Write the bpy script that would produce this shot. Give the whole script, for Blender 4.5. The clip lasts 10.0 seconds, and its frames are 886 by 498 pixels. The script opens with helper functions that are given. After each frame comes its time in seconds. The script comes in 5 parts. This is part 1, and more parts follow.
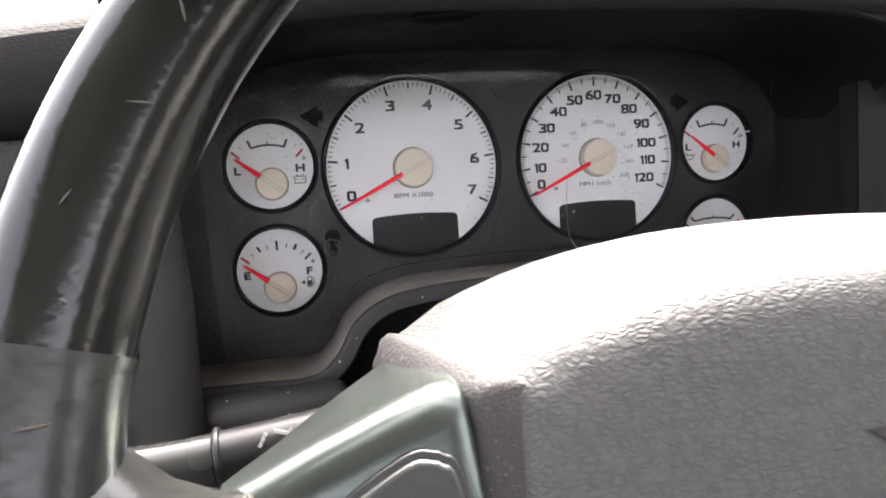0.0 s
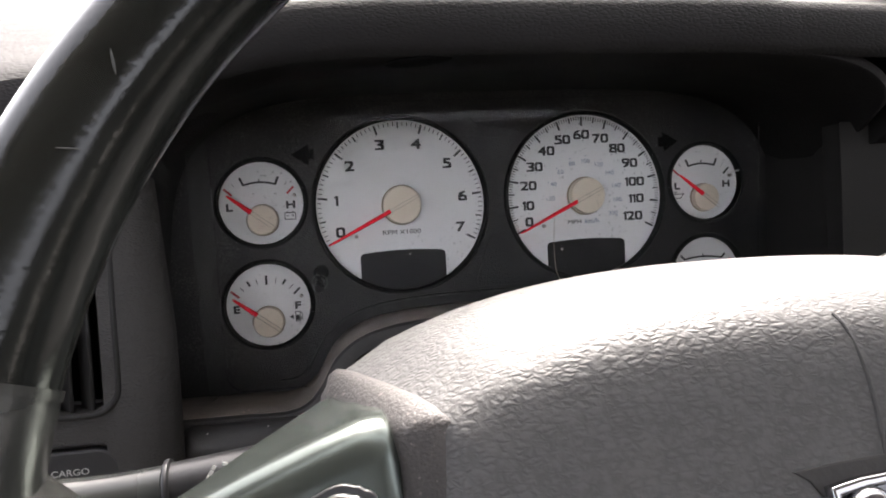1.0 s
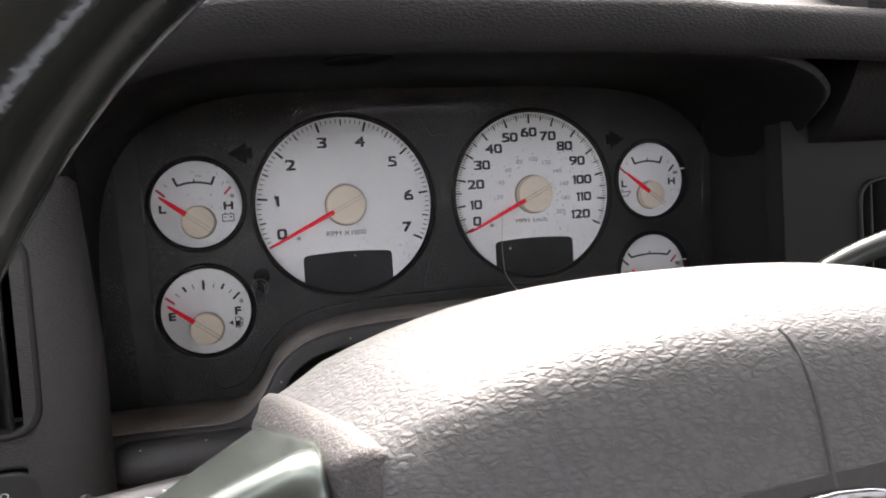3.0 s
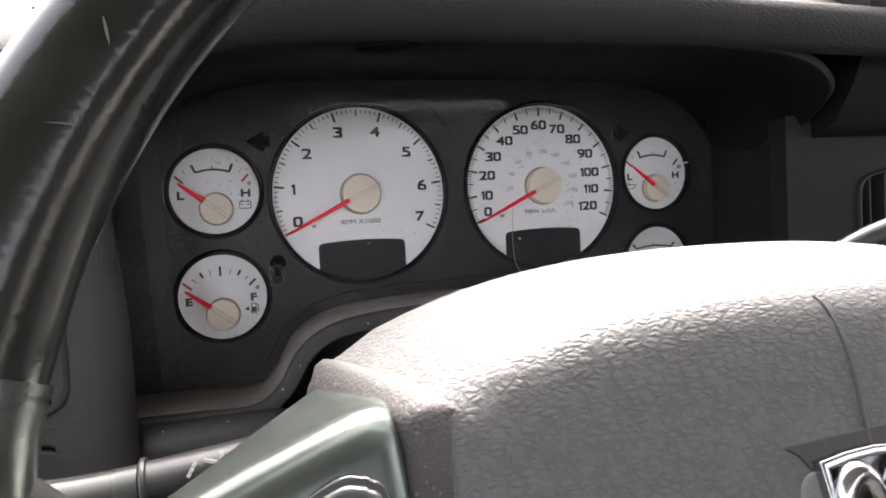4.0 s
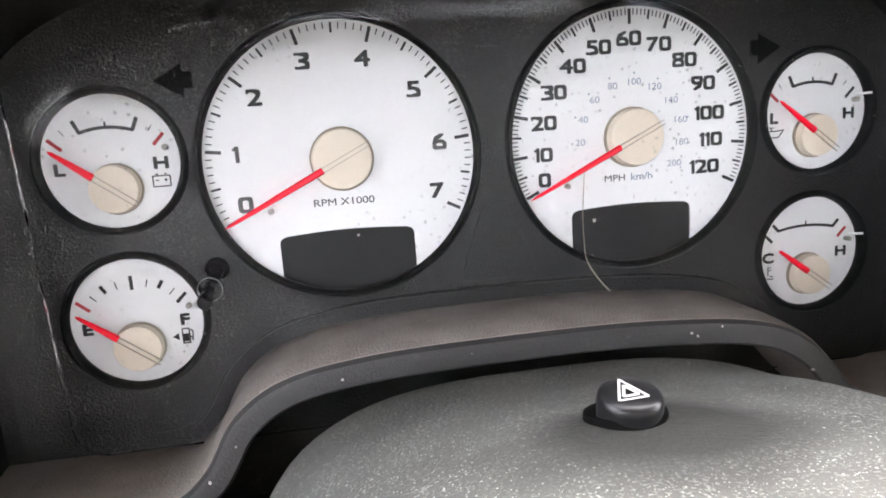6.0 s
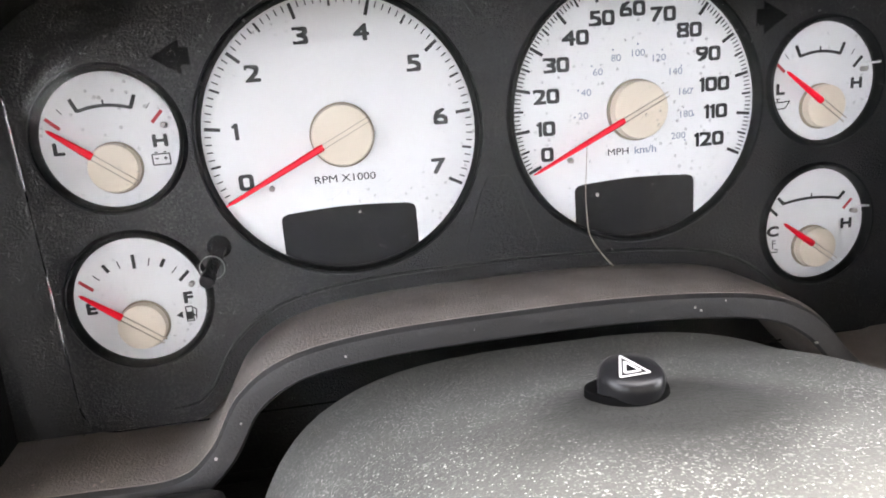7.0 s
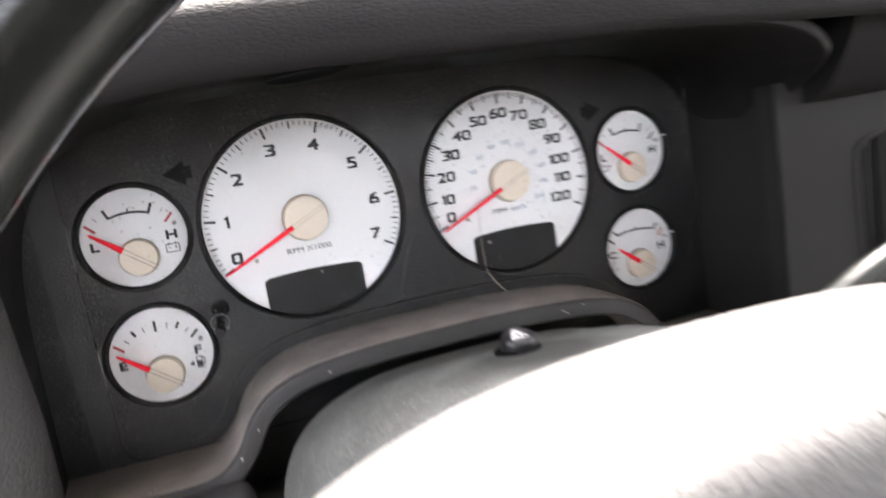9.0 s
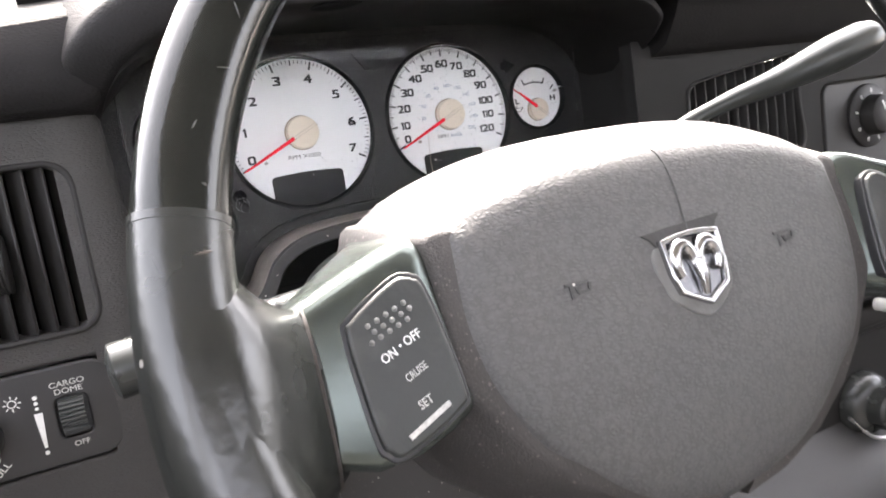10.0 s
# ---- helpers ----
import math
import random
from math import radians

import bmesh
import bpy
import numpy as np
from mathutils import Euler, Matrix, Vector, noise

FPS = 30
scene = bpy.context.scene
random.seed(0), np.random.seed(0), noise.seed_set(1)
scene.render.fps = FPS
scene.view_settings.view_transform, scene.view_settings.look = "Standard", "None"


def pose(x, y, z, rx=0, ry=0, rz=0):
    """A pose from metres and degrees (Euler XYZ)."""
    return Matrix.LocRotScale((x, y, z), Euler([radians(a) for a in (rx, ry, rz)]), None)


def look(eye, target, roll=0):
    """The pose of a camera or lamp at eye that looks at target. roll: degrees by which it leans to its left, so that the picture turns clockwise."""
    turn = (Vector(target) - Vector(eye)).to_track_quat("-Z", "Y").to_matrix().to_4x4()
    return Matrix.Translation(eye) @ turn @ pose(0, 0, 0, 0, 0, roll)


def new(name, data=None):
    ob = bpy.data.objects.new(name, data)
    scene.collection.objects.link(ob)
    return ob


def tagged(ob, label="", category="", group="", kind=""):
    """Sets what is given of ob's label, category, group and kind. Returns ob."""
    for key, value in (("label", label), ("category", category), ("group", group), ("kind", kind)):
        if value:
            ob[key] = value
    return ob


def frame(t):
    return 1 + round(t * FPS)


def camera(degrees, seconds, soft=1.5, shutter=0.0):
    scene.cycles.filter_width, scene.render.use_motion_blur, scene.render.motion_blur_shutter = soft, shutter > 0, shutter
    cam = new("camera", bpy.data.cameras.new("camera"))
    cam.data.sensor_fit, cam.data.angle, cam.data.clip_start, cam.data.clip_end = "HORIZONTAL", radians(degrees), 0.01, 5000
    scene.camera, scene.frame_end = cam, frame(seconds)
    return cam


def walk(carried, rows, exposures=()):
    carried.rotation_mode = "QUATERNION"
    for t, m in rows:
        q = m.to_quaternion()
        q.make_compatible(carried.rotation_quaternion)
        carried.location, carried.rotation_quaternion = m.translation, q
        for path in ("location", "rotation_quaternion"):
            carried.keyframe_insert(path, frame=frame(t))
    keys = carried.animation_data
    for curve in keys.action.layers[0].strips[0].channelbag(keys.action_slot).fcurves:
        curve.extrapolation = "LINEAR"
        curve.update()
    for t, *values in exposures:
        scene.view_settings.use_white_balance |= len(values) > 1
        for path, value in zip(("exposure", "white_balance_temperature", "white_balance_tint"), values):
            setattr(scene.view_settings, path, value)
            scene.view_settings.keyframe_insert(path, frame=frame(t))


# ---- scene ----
# The car's own axes: x to the passenger, y ahead, z up along the gauge faces; the origin lies midway between the two big gauges.
CAR = pose(0, 0, 0.72, -10, 0, 0)
cam = camera(67.7, 10.0, soft=1.8, shutter=0.35)
PATH = [  # seconds, place in the car's axes, yaw, pitch, roll
    (0.0, -0.1246, -0.4035, -0.0151, -11.19, -5.05, -3.61),
    (0.5, -0.1117, -0.4112, -0.0167, -9.96, -2.68, -3.19),
    (1.0, -0.1051, -0.4122, -0.0149, -9.57, -1.95, -3.21),
    (1.5, -0.0981, -0.4091, -0.0169, -12.06, -2.27, -3.69),
    (2.0, -0.0976, -0.4043, -0.0083, -13.28, -3.02, -3.62),
    (3.5, -0.1039, -0.4027, -0.0107, -14.14, -3.04, -3.56),
    (4.0, -0.1195, -0.4063, -0.0158, -15.13, -2.93, -3.14),
    (4.5, -0.1149, -0.4019, -0.0164, -14.51, -3.17, -3.12),
    (4.7, -0.0955, -0.3775, 0.0001, -13.06, -4.51, -1.58),
    (4.8, -0.0924, -0.3510, 0.0064, -14.49, -5.16, -1.18),
    (5.0, -0.0865, -0.3128, 0.0166, -14.43, -5.51, -0.66),
    (5.2, -0.0778, -0.2913, 0.0096, -13.04, -7.78, -0.09),
    (5.5, -0.0647, -0.2677, 0.0081, -9.86, -9.25, -2.75),
    (7.0, -0.0611, -0.2645, 0.0089, -7.90, -12.41, -4.60),
    (7.5, -0.0600, -0.2642, 0.0093, -7.74, -12.62, -5.05),
    (8.0, -0.0592, -0.2640, 0.0099, -7.90, -12.60, -5.65),
    (8.5, -0.0582, -0.2649, 0.0131, -8.90, -11.77, -5.91),
    (8.7, -0.0602, -0.2830, 0.0277, -11.40, -10.31, -9.17),
    (8.9, -0.0857, -0.3374, 0.0378, -13.78, -9.75, -9.42),
    (9.0, -0.0980, -0.3624, 0.0220, -17.15, -8.14, -9.16),
    (9.1, -0.1045, -0.3881, 0.0270, -18.25, -9.81, -9.55),
    (9.3, -0.1356, -0.4112, 0.0032, -23.38, -9.79, -7.90),
    (9.5, -0.1482, -0.4344, -0.0171, -23.24, -9.77, -7.60),
    (9.6, -0.1574, -0.4489, -0.0209, -22.91, -8.86, -7.53),
    (10.0, -0.1836, -0.4816, -0.0305, -24.66, -8.08, -8.67),
]


def shot(x, y, z, yaw, pitch, roll):
    y0, p0, r0 = radians(yaw), radians(pitch), radians(roll)
    ahead = Vector((-math.sin(y0) * math.cos(p0), math.cos(y0) * math.cos(p0), math.sin(p0)))
    level = Vector((math.cos(y0), math.sin(y0), 0))
    above = level.cross(ahead)
    right = math.cos(r0) * level + math.sin(r0) * above
    up = math.cos(r0) * above - math.sin(r0) * level
    m = Matrix((right, up, -ahead)).transposed().to_4x4()
    return CAR @ Matrix.Translation((x, y, z)) @ m


EXPOSURES = [(0.0, 4.2, 7000, 14), (0.5, 4.0, 7000, 14), (1.0, 3.45, 7000, 14), (1.5, 3.75, 7000, 14), (2.0, 3.7, 7000, 14), (4.6, 3.9, 7000, 14), (5.0, 3.6, 7100, 16), (5.4, 5.0, 7000, 13), (8.6, 5.02, 7000, 13), (9.2, 4.72, 7000, 14), (10.0, 4.64, 7000, 14)]  # seconds, stops, white balance
walk(cam, [(t, shot(*row)) for t, *row in PATH], EXPOSURES)

# ---- light ----
SUN_EL, SUN_AZ = 45.0, 16.0  # degrees up, and to the left of straight ahead (minus)
world = bpy.data.worlds.new("sky")
scene.world = world
world.use_nodes = True
sky = world.node_tree.nodes.new("ShaderNodeTexSky")
sky.sky_type, sky.sun_disc = "NISHITA", False
sky.sun_elevation, sky.sun_rotation = radians(SUN_EL), radians(SUN_AZ)
sky.air_density, sky.dust_density = 0.6, 4.0
veil = world.node_tree.nodes.new("ShaderNodeHueSaturation")  # thin cloud takes the blue out of the sky
veil.inputs["Saturation"].default_value = 0.35
world.node_tree.links.new(sky.outputs[0], veil.inputs["Color"])
world.node_tree.links.new(veil.outputs[0], world.node_tree.nodes["Background"].inputs[0])
world.node_tree.nodes["Background"].inputs[1].default_value = 0.15
lamp = bpy.data.lights.new("sun", "SUN")
lamp.energy, lamp.angle, lamp.color = 1.35, radians(34), (1.0, 0.985, 0.96)
el, az = radians(SUN_EL), radians(SUN_AZ)
toward = Vector((math.sin(az) * math.cos(el), math.cos(az) * math.cos(el), math.sin(el)))
new("sun", lamp).matrix_world = look(toward * 20, (0, 0, 0))


# ---- materials ----
def material(name, color, rough=0.5, metal=0.0, vary=0.15, scale=40.0, grain=0.0, grain_size=400.0, kind="noise", dust=0.0, dust_size=300.0, dust_color=(0.5, 0.48, 0.45), coat=0.0, spec=0.5, wear=0.0, specks=(), wiped_or_shaded=(), lump=(), uneven=0.09, dust_cut=(0.62, 0.72)):
    """A painted, moulded or leathered surface: slow blotches, fine relief, and optional dust."""
    m = bpy.data.materials.new(name)
    m.use_nodes = True
    nt = m.node_tree
    n, link = nt.nodes, nt.links.new
    b = n["Principled BSDF"]
    b.inputs["Metallic"].default_value = metal
    b.inputs["Specular IOR Level"].default_value = spec
    b.inputs["Coat Weight"].default_value = coat
    b.inputs["Coat Roughness"].default_value = 0.12
    co = n.new("ShaderNodeTexCoord")
    blot = n.new("ShaderNodeTexNoise")
    blot.inputs["Scale"].default_value, blot.inputs["Detail"].default_value = scale, 6
    link(co.outputs["Object"], blot.inputs["Vector"])
    ramp = n.new("ShaderNodeMix")
    ramp.data_type = "RGBA"
    ramp.inputs[6].default_value = (*[c * (1 - vary) for c in color], 1)
    ramp.inputs[7].default_value = (*[min(1, c * (1 + vary)) for c in color], 1)
    link(blot.outputs["Fac"], ramp.inputs[0])
    shade = ramp.outputs[2]
    spare = None
    if wiped_or_shaded:
        # a patch of less dust and darker base, also used as painted shade: centre and half-lengths, with an uneven edge
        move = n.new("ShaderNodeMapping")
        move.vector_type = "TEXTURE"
        move.inputs["Location"].default_value, move.inputs["Scale"].default_value = wiped_or_shaded
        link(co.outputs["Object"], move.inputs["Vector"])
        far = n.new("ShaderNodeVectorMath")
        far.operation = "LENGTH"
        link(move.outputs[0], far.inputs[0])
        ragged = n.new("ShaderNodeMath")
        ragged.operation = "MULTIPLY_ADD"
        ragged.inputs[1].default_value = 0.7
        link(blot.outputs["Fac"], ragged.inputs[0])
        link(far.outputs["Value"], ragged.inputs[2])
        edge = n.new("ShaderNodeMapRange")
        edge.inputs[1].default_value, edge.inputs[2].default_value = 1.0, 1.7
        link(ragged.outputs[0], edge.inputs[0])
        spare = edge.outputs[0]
        darker_base = n.new("ShaderNodeMix")
        darker_base.data_type = "RGBA"
        darker_base.inputs[6].default_value = (*[c * 0.36 for c in color], 1)
        link(spare, darker_base.inputs[0])
        link(shade, darker_base.inputs[7])
        shade = darker_base.outputs[2]
    rough_in = n.new("ShaderNodeMapRange")
    rough_in.inputs[3].default_value, rough_in.inputs[4].default_value = max(0.02, rough - uneven), min(1, rough + uneven)
    link(blot.outputs["Fac"], rough_in.inputs[0])
    link(rough_in.outputs[0], b.inputs["Roughness"])
    if dust:
        speck = n.new("ShaderNodeTexNoise")
        speck.inputs["Scale"].default_value, speck.inputs["Detail"].default_value, speck.inputs["Roughness"].default_value = dust_size, 3, 0.6
        link(co.outputs["Object"], speck.inputs["Vector"])
        cut = n.new("ShaderNodeMapRange")
        cut.inputs[1].default_value, cut.inputs[2].default_value = dust_cut
        link(speck.outputs["Fac"], cut.inputs[0])
        much = n.new("ShaderNodeMath")
        much.operation = "MULTIPLY"
        much.inputs[1].default_value = dust
        link(cut.outputs[0], much.inputs[0])
        drift = n.new("ShaderNodeTexNoise")  # dust gathers in drifts
        drift.inputs["Scale"].default_value, drift.inputs["Detail"].default_value = 45, 4
        link(co.outputs["Object"], drift.inputs["Vector"])
        heap = n.new("ShaderNodeMapRange")
        heap.inputs[1].default_value, heap.inputs[2].default_value, heap.inputs[3].default_value = 0.40, 0.62, 0.25
        link(drift.outputs["Fac"], heap.inputs[0])
        gather = n.new("ShaderNodeMath")
        gather.operation = "MULTIPLY"
        link(much.outputs[0], gather.inputs[0])
        link(heap.outputs[0], gather.inputs[1])
        much = gather
        if spare:
            left = n.new("ShaderNodeMath")
            left.operation = "MULTIPLY"
            link(much.outputs[0], left.inputs[0])
            link(spare, left.inputs[1])
            much = left
        over = n.new("ShaderNodeMix")
        over.data_type = "RGBA"
        over.inputs[7].default_value = (*dust_color, 1)
        link(much.outputs[0], over.inputs[0])
        link(shade, over.inputs[6])
        shade = over.outputs[2]
    if wear:
        patch = n.new("ShaderNodeTexNoise")
        patch.inputs["Scale"].default_value, patch.inputs["Detail"].default_value = 60, 8
        link(co.outputs["Object"], patch.inputs["Vector"])
        cut = n.new("ShaderNodeMapRange")
        cut.inputs[1].default_value, cut.inputs[2].default_value, cut.inputs[4].default_value = 0.5, 0.75, wear
        link(patch.outputs["Fac"], cut.inputs[0])
        over = n.new("ShaderNodeMix")
        over.data_type = "RGBA"
        over.inputs[7].default_value = (0.095, 0.094, 0.09, 1)
        link(cut.outputs[0], over.inputs[0])
        link(shade, over.inputs[6])
        shade = over.outputs[2]
    for size, share, radius in specks:
        cell = n.new("ShaderNodeTexVoronoi")
        cell.inputs["Scale"].default_value = size
        link(co.outputs["Object"], cell.inputs["Vector"])
        pick = n.new("ShaderNodeSeparateColor")
        link(cell.outputs["Color"], pick.inputs[0])
        grow = n.new("ShaderNodeMapRange")  # only some cells hold a speck, of uneven size
        grow.inputs[1].default_value, grow.inputs[2].default_value, grow.inputs[3].default_value, grow.inputs[4].default_value = 1 - share, 1, 0, radius
        link(pick.outputs[0], grow.inputs[0])
        less = n.new("ShaderNodeMath")
        less.operation = "LESS_THAN"
        link(cell.outputs["Distance"], less.inputs[0])
        link(grow.outputs[0], less.inputs[1])
        over = n.new("ShaderNodeMix")
        over.data_type = "RGBA"
        over.inputs[7].default_value = (*dust_color, 1)
        if spare:
            fewer = n.new("ShaderNodeMath")
            fewer.operation = "MULTIPLY"
            link(less.outputs[0], fewer.inputs[0])
            link(spare, fewer.inputs[1])
            less = fewer
        link(less.outputs[0], over.inputs[0])
        link(shade, over.inputs[6])
        shade = over.outputs[2]
    if kind == "crease":
        # soft pebbles with shallow creases between them, whose shade is painted in darker
        warp = n.new("ShaderNodeTexNoise")
        warp.inputs["Scale"].default_value, warp.inputs["Detail"].default_value = grain_size * 0.9, 2
        link(co.outputs["Object"], warp.inputs["Vector"])
        bend = n.new("ShaderNodeMix")
        bend.data_type = "VECTOR"
        bend.inputs[0].default_value = 0.0016
        link(co.outputs["Object"], bend.inputs[4])
        link(warp.outputs["Color"], bend.inputs[5])
        squash = n.new("ShaderNodeMapping")
        squash.inputs["Scale"].default_value = (0.50, 0.95, 1.05)
        squash.inputs["Rotation"].default_value = (0, 0.22, 0)
        link(bend.outputs[1], squash.inputs["Vector"])
        cell = n.new("ShaderNodeTexVoronoi")
        cell.feature = "DISTANCE_TO_EDGE"
        cell.inputs["Scale"].default_value = grain_size
        link(squash.outputs[0], cell.inputs["Vector"])
        crease = n.new("ShaderNodeMapRange")
        crease.interpolation_type = "SMOOTHSTEP"
        crease.inputs[1].default_value, crease.inputs[2].default_value, crease.inputs[3].default_value, crease.inputs[4].default_value = 0.0, 0.40, 1, 0
        link(cell.outputs["Distance"], crease.inputs[0])
        broken = n.new("ShaderNodeTexNoise")  # the creases come and go
        broken.inputs["Scale"].default_value, broken.inputs["Detail"].default_value = grain_size * 0.5, 3
        link(co.outputs["Object"], broken.inputs["Vector"])
        some = n.new("ShaderNodeMapRange")
        some.inputs[1].default_value, some.inputs[2].default_value = 0.25, 0.58
        link(broken.outputs["Fac"], some.inputs[0])
        line = n.new("ShaderNodeMath")
        line.operation = "MULTIPLY"
        link(crease.outputs[0], line.inputs[0])
        link(some.outputs[0], line.inputs[1])
        groove = n.new("ShaderNodeMath")
        groove.operation = "MULTIPLY"
        groove.inputs[1].default_value = 0.38
        link(line.outputs[0], groove.inputs[0])
        crease_shade = n.new("ShaderNodeMix")
        crease_shade.data_type = "RGBA"
        crease_shade.inputs[7].default_value = (*[c * 0.35 for c in color], 1)
        link(groove.outputs[0], crease_shade.inputs[0])
        link(shade, crease_shade.inputs[6])
        shade = crease_shade.outputs[2]
    link(shade, b.inputs["Base Color"])
    if grain:
        bump = n.new("ShaderNodeBump")
        bump.inputs["Strength"].default_value, bump.inputs["Distance"].default_value = grain, 0.0006
        if kind == "leather":
            warp = n.new("ShaderNodeTexNoise")
            warp.inputs["Scale"].default_value = grain_size * 0.6
            link(co.outputs["Object"], warp.inputs["Vector"])
            mix = n.new("ShaderNodeMix")
            mix.data_type = "VECTOR"
            mix.inputs[0].default_value = 0.0016
            link(co.outputs["Object"], mix.inputs[4])
            link(warp.outputs["Color"], mix.inputs[5])
            cell = n.new("ShaderNodeTexVoronoi")
            cell.feature = "DISTANCE_TO_EDGE"
            cell.inputs["Scale"].default_value = grain_size
            squash = n.new("ShaderNodeMapping")
            squash.inputs["Scale"].default_value = (0.7, 1.0, 1.5)
            squash.inputs["Rotation"].default_value = (0, 0.3, 0)
            link(mix.outputs[1], squash.inputs["Vector"])
            link(squash.outputs[0], cell.inputs["Vector"])
            flat = n.new("ShaderNodeMapRange")
            flat.inputs[2].default_value = 0.3
            flat.interpolation_type = "SMOOTHSTEP"
            link(cell.outputs["Distance"], flat.inputs[0])
            link(flat.outputs[0], bump.inputs["Height"])
        elif kind == "crease":
            bump.invert = True
            link(line.outputs[0], bump.inputs["Height"])
        else:
            fine = n.new("ShaderNodeTexNoise")
            fine.inputs["Scale"].default_value, fine.inputs["Detail"].default_value = grain_size, 4
            link(co.outputs["Object"], fine.inputs["Vector"])
            link(fine.outputs["Fac"], bump.inputs["Height"])
        if lump:
            # the covering lies unevenly over what is under it
            swell = n.new("ShaderNodeTexNoise")
            swell.inputs["Scale"].default_value, swell.inputs["Detail"].default_value = lump[0], 5
            link(co.outputs["Object"], swell.inputs["Vector"])
            under = n.new("ShaderNodeBump")
            under.inputs["Strength"].default_value, under.inputs["Distance"].default_value = lump[1], 0.004
            link(swell.outputs["Fac"], under.inputs["Height"])
            link(under.outputs[0], bump.inputs["Normal"])
        link(bump.outputs[0], b.inputs["Normal"])
    return m


def glass(name, tint=(1, 1, 1), rough=0.0, ior=1.45):
    m = bpy.data.materials.new(name)
    m.use_nodes = True
    b = m.node_tree.nodes["Principled BSDF"]
    b.inputs["Base Color"].default_value = (*tint, 1)
    b.inputs["Transmission Weight"].default_value = 1
    b.inputs["Roughness"].default_value, b.inputs["IOR"].default_value = rough, ior
    return m


DIAL = material("dial_white", (0.73, 0.735, 0.737), 0.55, vary=0.03, scale=60)
INK = material("dial_ink", (0.015, 0.015, 0.018), 0.5)
INK_BLUE = material("dial_ink_blue", (0.20, 0.25, 0.33), 0.5)
INK_RED = material("dial_ink_red", (0.45, 0.03, 0.04), 0.5)
NEEDLE = material("needle_red", (0.9, 0.006, 0.03), 0.4, vary=0.05, spec=0.25)
KNOB = material("knob_black", (0.011, 0.011, 0.012), 0.28, vary=0.2, spec=0.4, grain=0.1, grain_size=900)
CREAM = material("cap_cream", (0.68, 0.60, 0.49), 0.45, vary=0.06)
# paler dusty upper left stands for light's sheen; base painted darker elsewhere
MASK = material("mask_black", (0.018, 0.0177, 0.0178), 0.38, grain=1.0, grain_size=1000, dust=0.9, dust_size=1500, dust_cut=(0.50, 0.64), dust_color=(0.08, 0.077, 0.074), vary=0.25, spec=0.38, specks=((500, 0.05, 0.25), (900, 0.12, 0.25)), wiped_or_shaded=((0.08, 0.0, -0.07), (0.17, 0.3, 0.12)))
RING = material("ring_black", (0.006, 0.006, 0.0065), 0.5, spec=0.15)
LCD = material("display_dark", (0.0105, 0.0105, 0.011), 0.4, vary=0.1, spec=0.22, specks=((300, 0.04, 0.25),))
TRIM = material("trim_brown_grey", (0.238, 0.212, 0.196), 0.8, grain=1.0, grain_size=1100, dust=0.6, dust_size=1500, dust_cut=(0.50, 0.68), dust_color=(0.36, 0.30, 0.265), vary=0.45, scale=60, specks=((420, 0.10, 0.3), (160, 0.06, 0.12), (900, 0.4, 0.28)))
TRIM_FRONT = material("trim_charcoal", (0.04, 0.039, 0.039), 0.55, grain=0.4, grain_size=900, dust=0.06, specks=((400, 0.05, 0.3),))
# paler copy of HOOD where the vinyl catches more light
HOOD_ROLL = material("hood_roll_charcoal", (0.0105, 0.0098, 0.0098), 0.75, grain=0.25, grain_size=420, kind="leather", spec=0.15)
DASH = material("dash_grey", (0.026, 0.0243, 0.023), 0.65, grain=0.35, grain_size=480, kind="leather", vary=0.15)
# darker copy of the dash grey, for the passenger side
PANEL_DARK = material("panel_grey_darker", (0.0175, 0.017, 0.0165), 0.75, grain=0.3, grain_size=700, vary=0.15, spec=0.18)
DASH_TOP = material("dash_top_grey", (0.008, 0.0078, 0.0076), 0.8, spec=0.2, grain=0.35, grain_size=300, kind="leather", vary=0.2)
# shaded copy: underside and right-hand run painted darker than HOOD_ROLL
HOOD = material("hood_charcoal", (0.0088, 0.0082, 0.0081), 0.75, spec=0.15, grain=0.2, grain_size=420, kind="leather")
SHROUD = material("shroud_dusty_grey", (0.094, 0.096, 0.088), 0.7, spec=0.3, grain=1.0, grain_size=800, vary=0.5, scale=38, dust=0.8, dust_size=1300, dust_cut=(0.54, 0.70), dust_color=(0.42, 0.42, 0.39), specks=((520, 0.2, 0.2), (1000, 0.3, 0.26), (260, 0.14, 0.10), (1500, 0.5, 0.3)), wiped_or_shaded=((-0.003, -0.147, -0.055), (0.029, 0.020, 0.05)))
BLACK = material("black_plastic", (0.016, 0.016, 0.017), 0.38, grain=0.15, grain_size=900, vary=0.2)
ARROW = material("arrow_smoke", (0.004, 0.004, 0.0042), 0.6, spec=0.05, grain=0.2, grain_size=900)
# near-black standing for unlit depth in vent and button gap; also colours the sensor
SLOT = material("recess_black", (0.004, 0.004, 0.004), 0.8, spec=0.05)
PAD = material("pad_grey_vinyl", (0.084, 0.0835, 0.0825), 0.55, spec=0.4, grain=0.33, grain_size=600, kind="crease", vary=0.05, scale=25)
LEATHER = material("rim_black_leather", (0.008, 0.009, 0.008), 0.15, spec=0.38, grain=0.1, grain_size=500, vary=0.4, scale=55, specks=((150, 0.05, 0.12),), dust_color=(0.3, 0.3, 0.28), lump=(20, 0.12), uneven=0.07)
LEATHER_GREY = material("rim_worn_leather", (0.013, 0.014, 0.0128), 0.25, spec=0.56, grain=0.3, grain_size=240, vary=0.7, scale=30, specks=((90, 0.06, 0.10),), dust_color=(0.2, 0.19, 0.18), lump=(22, 0.16), uneven=0.12)
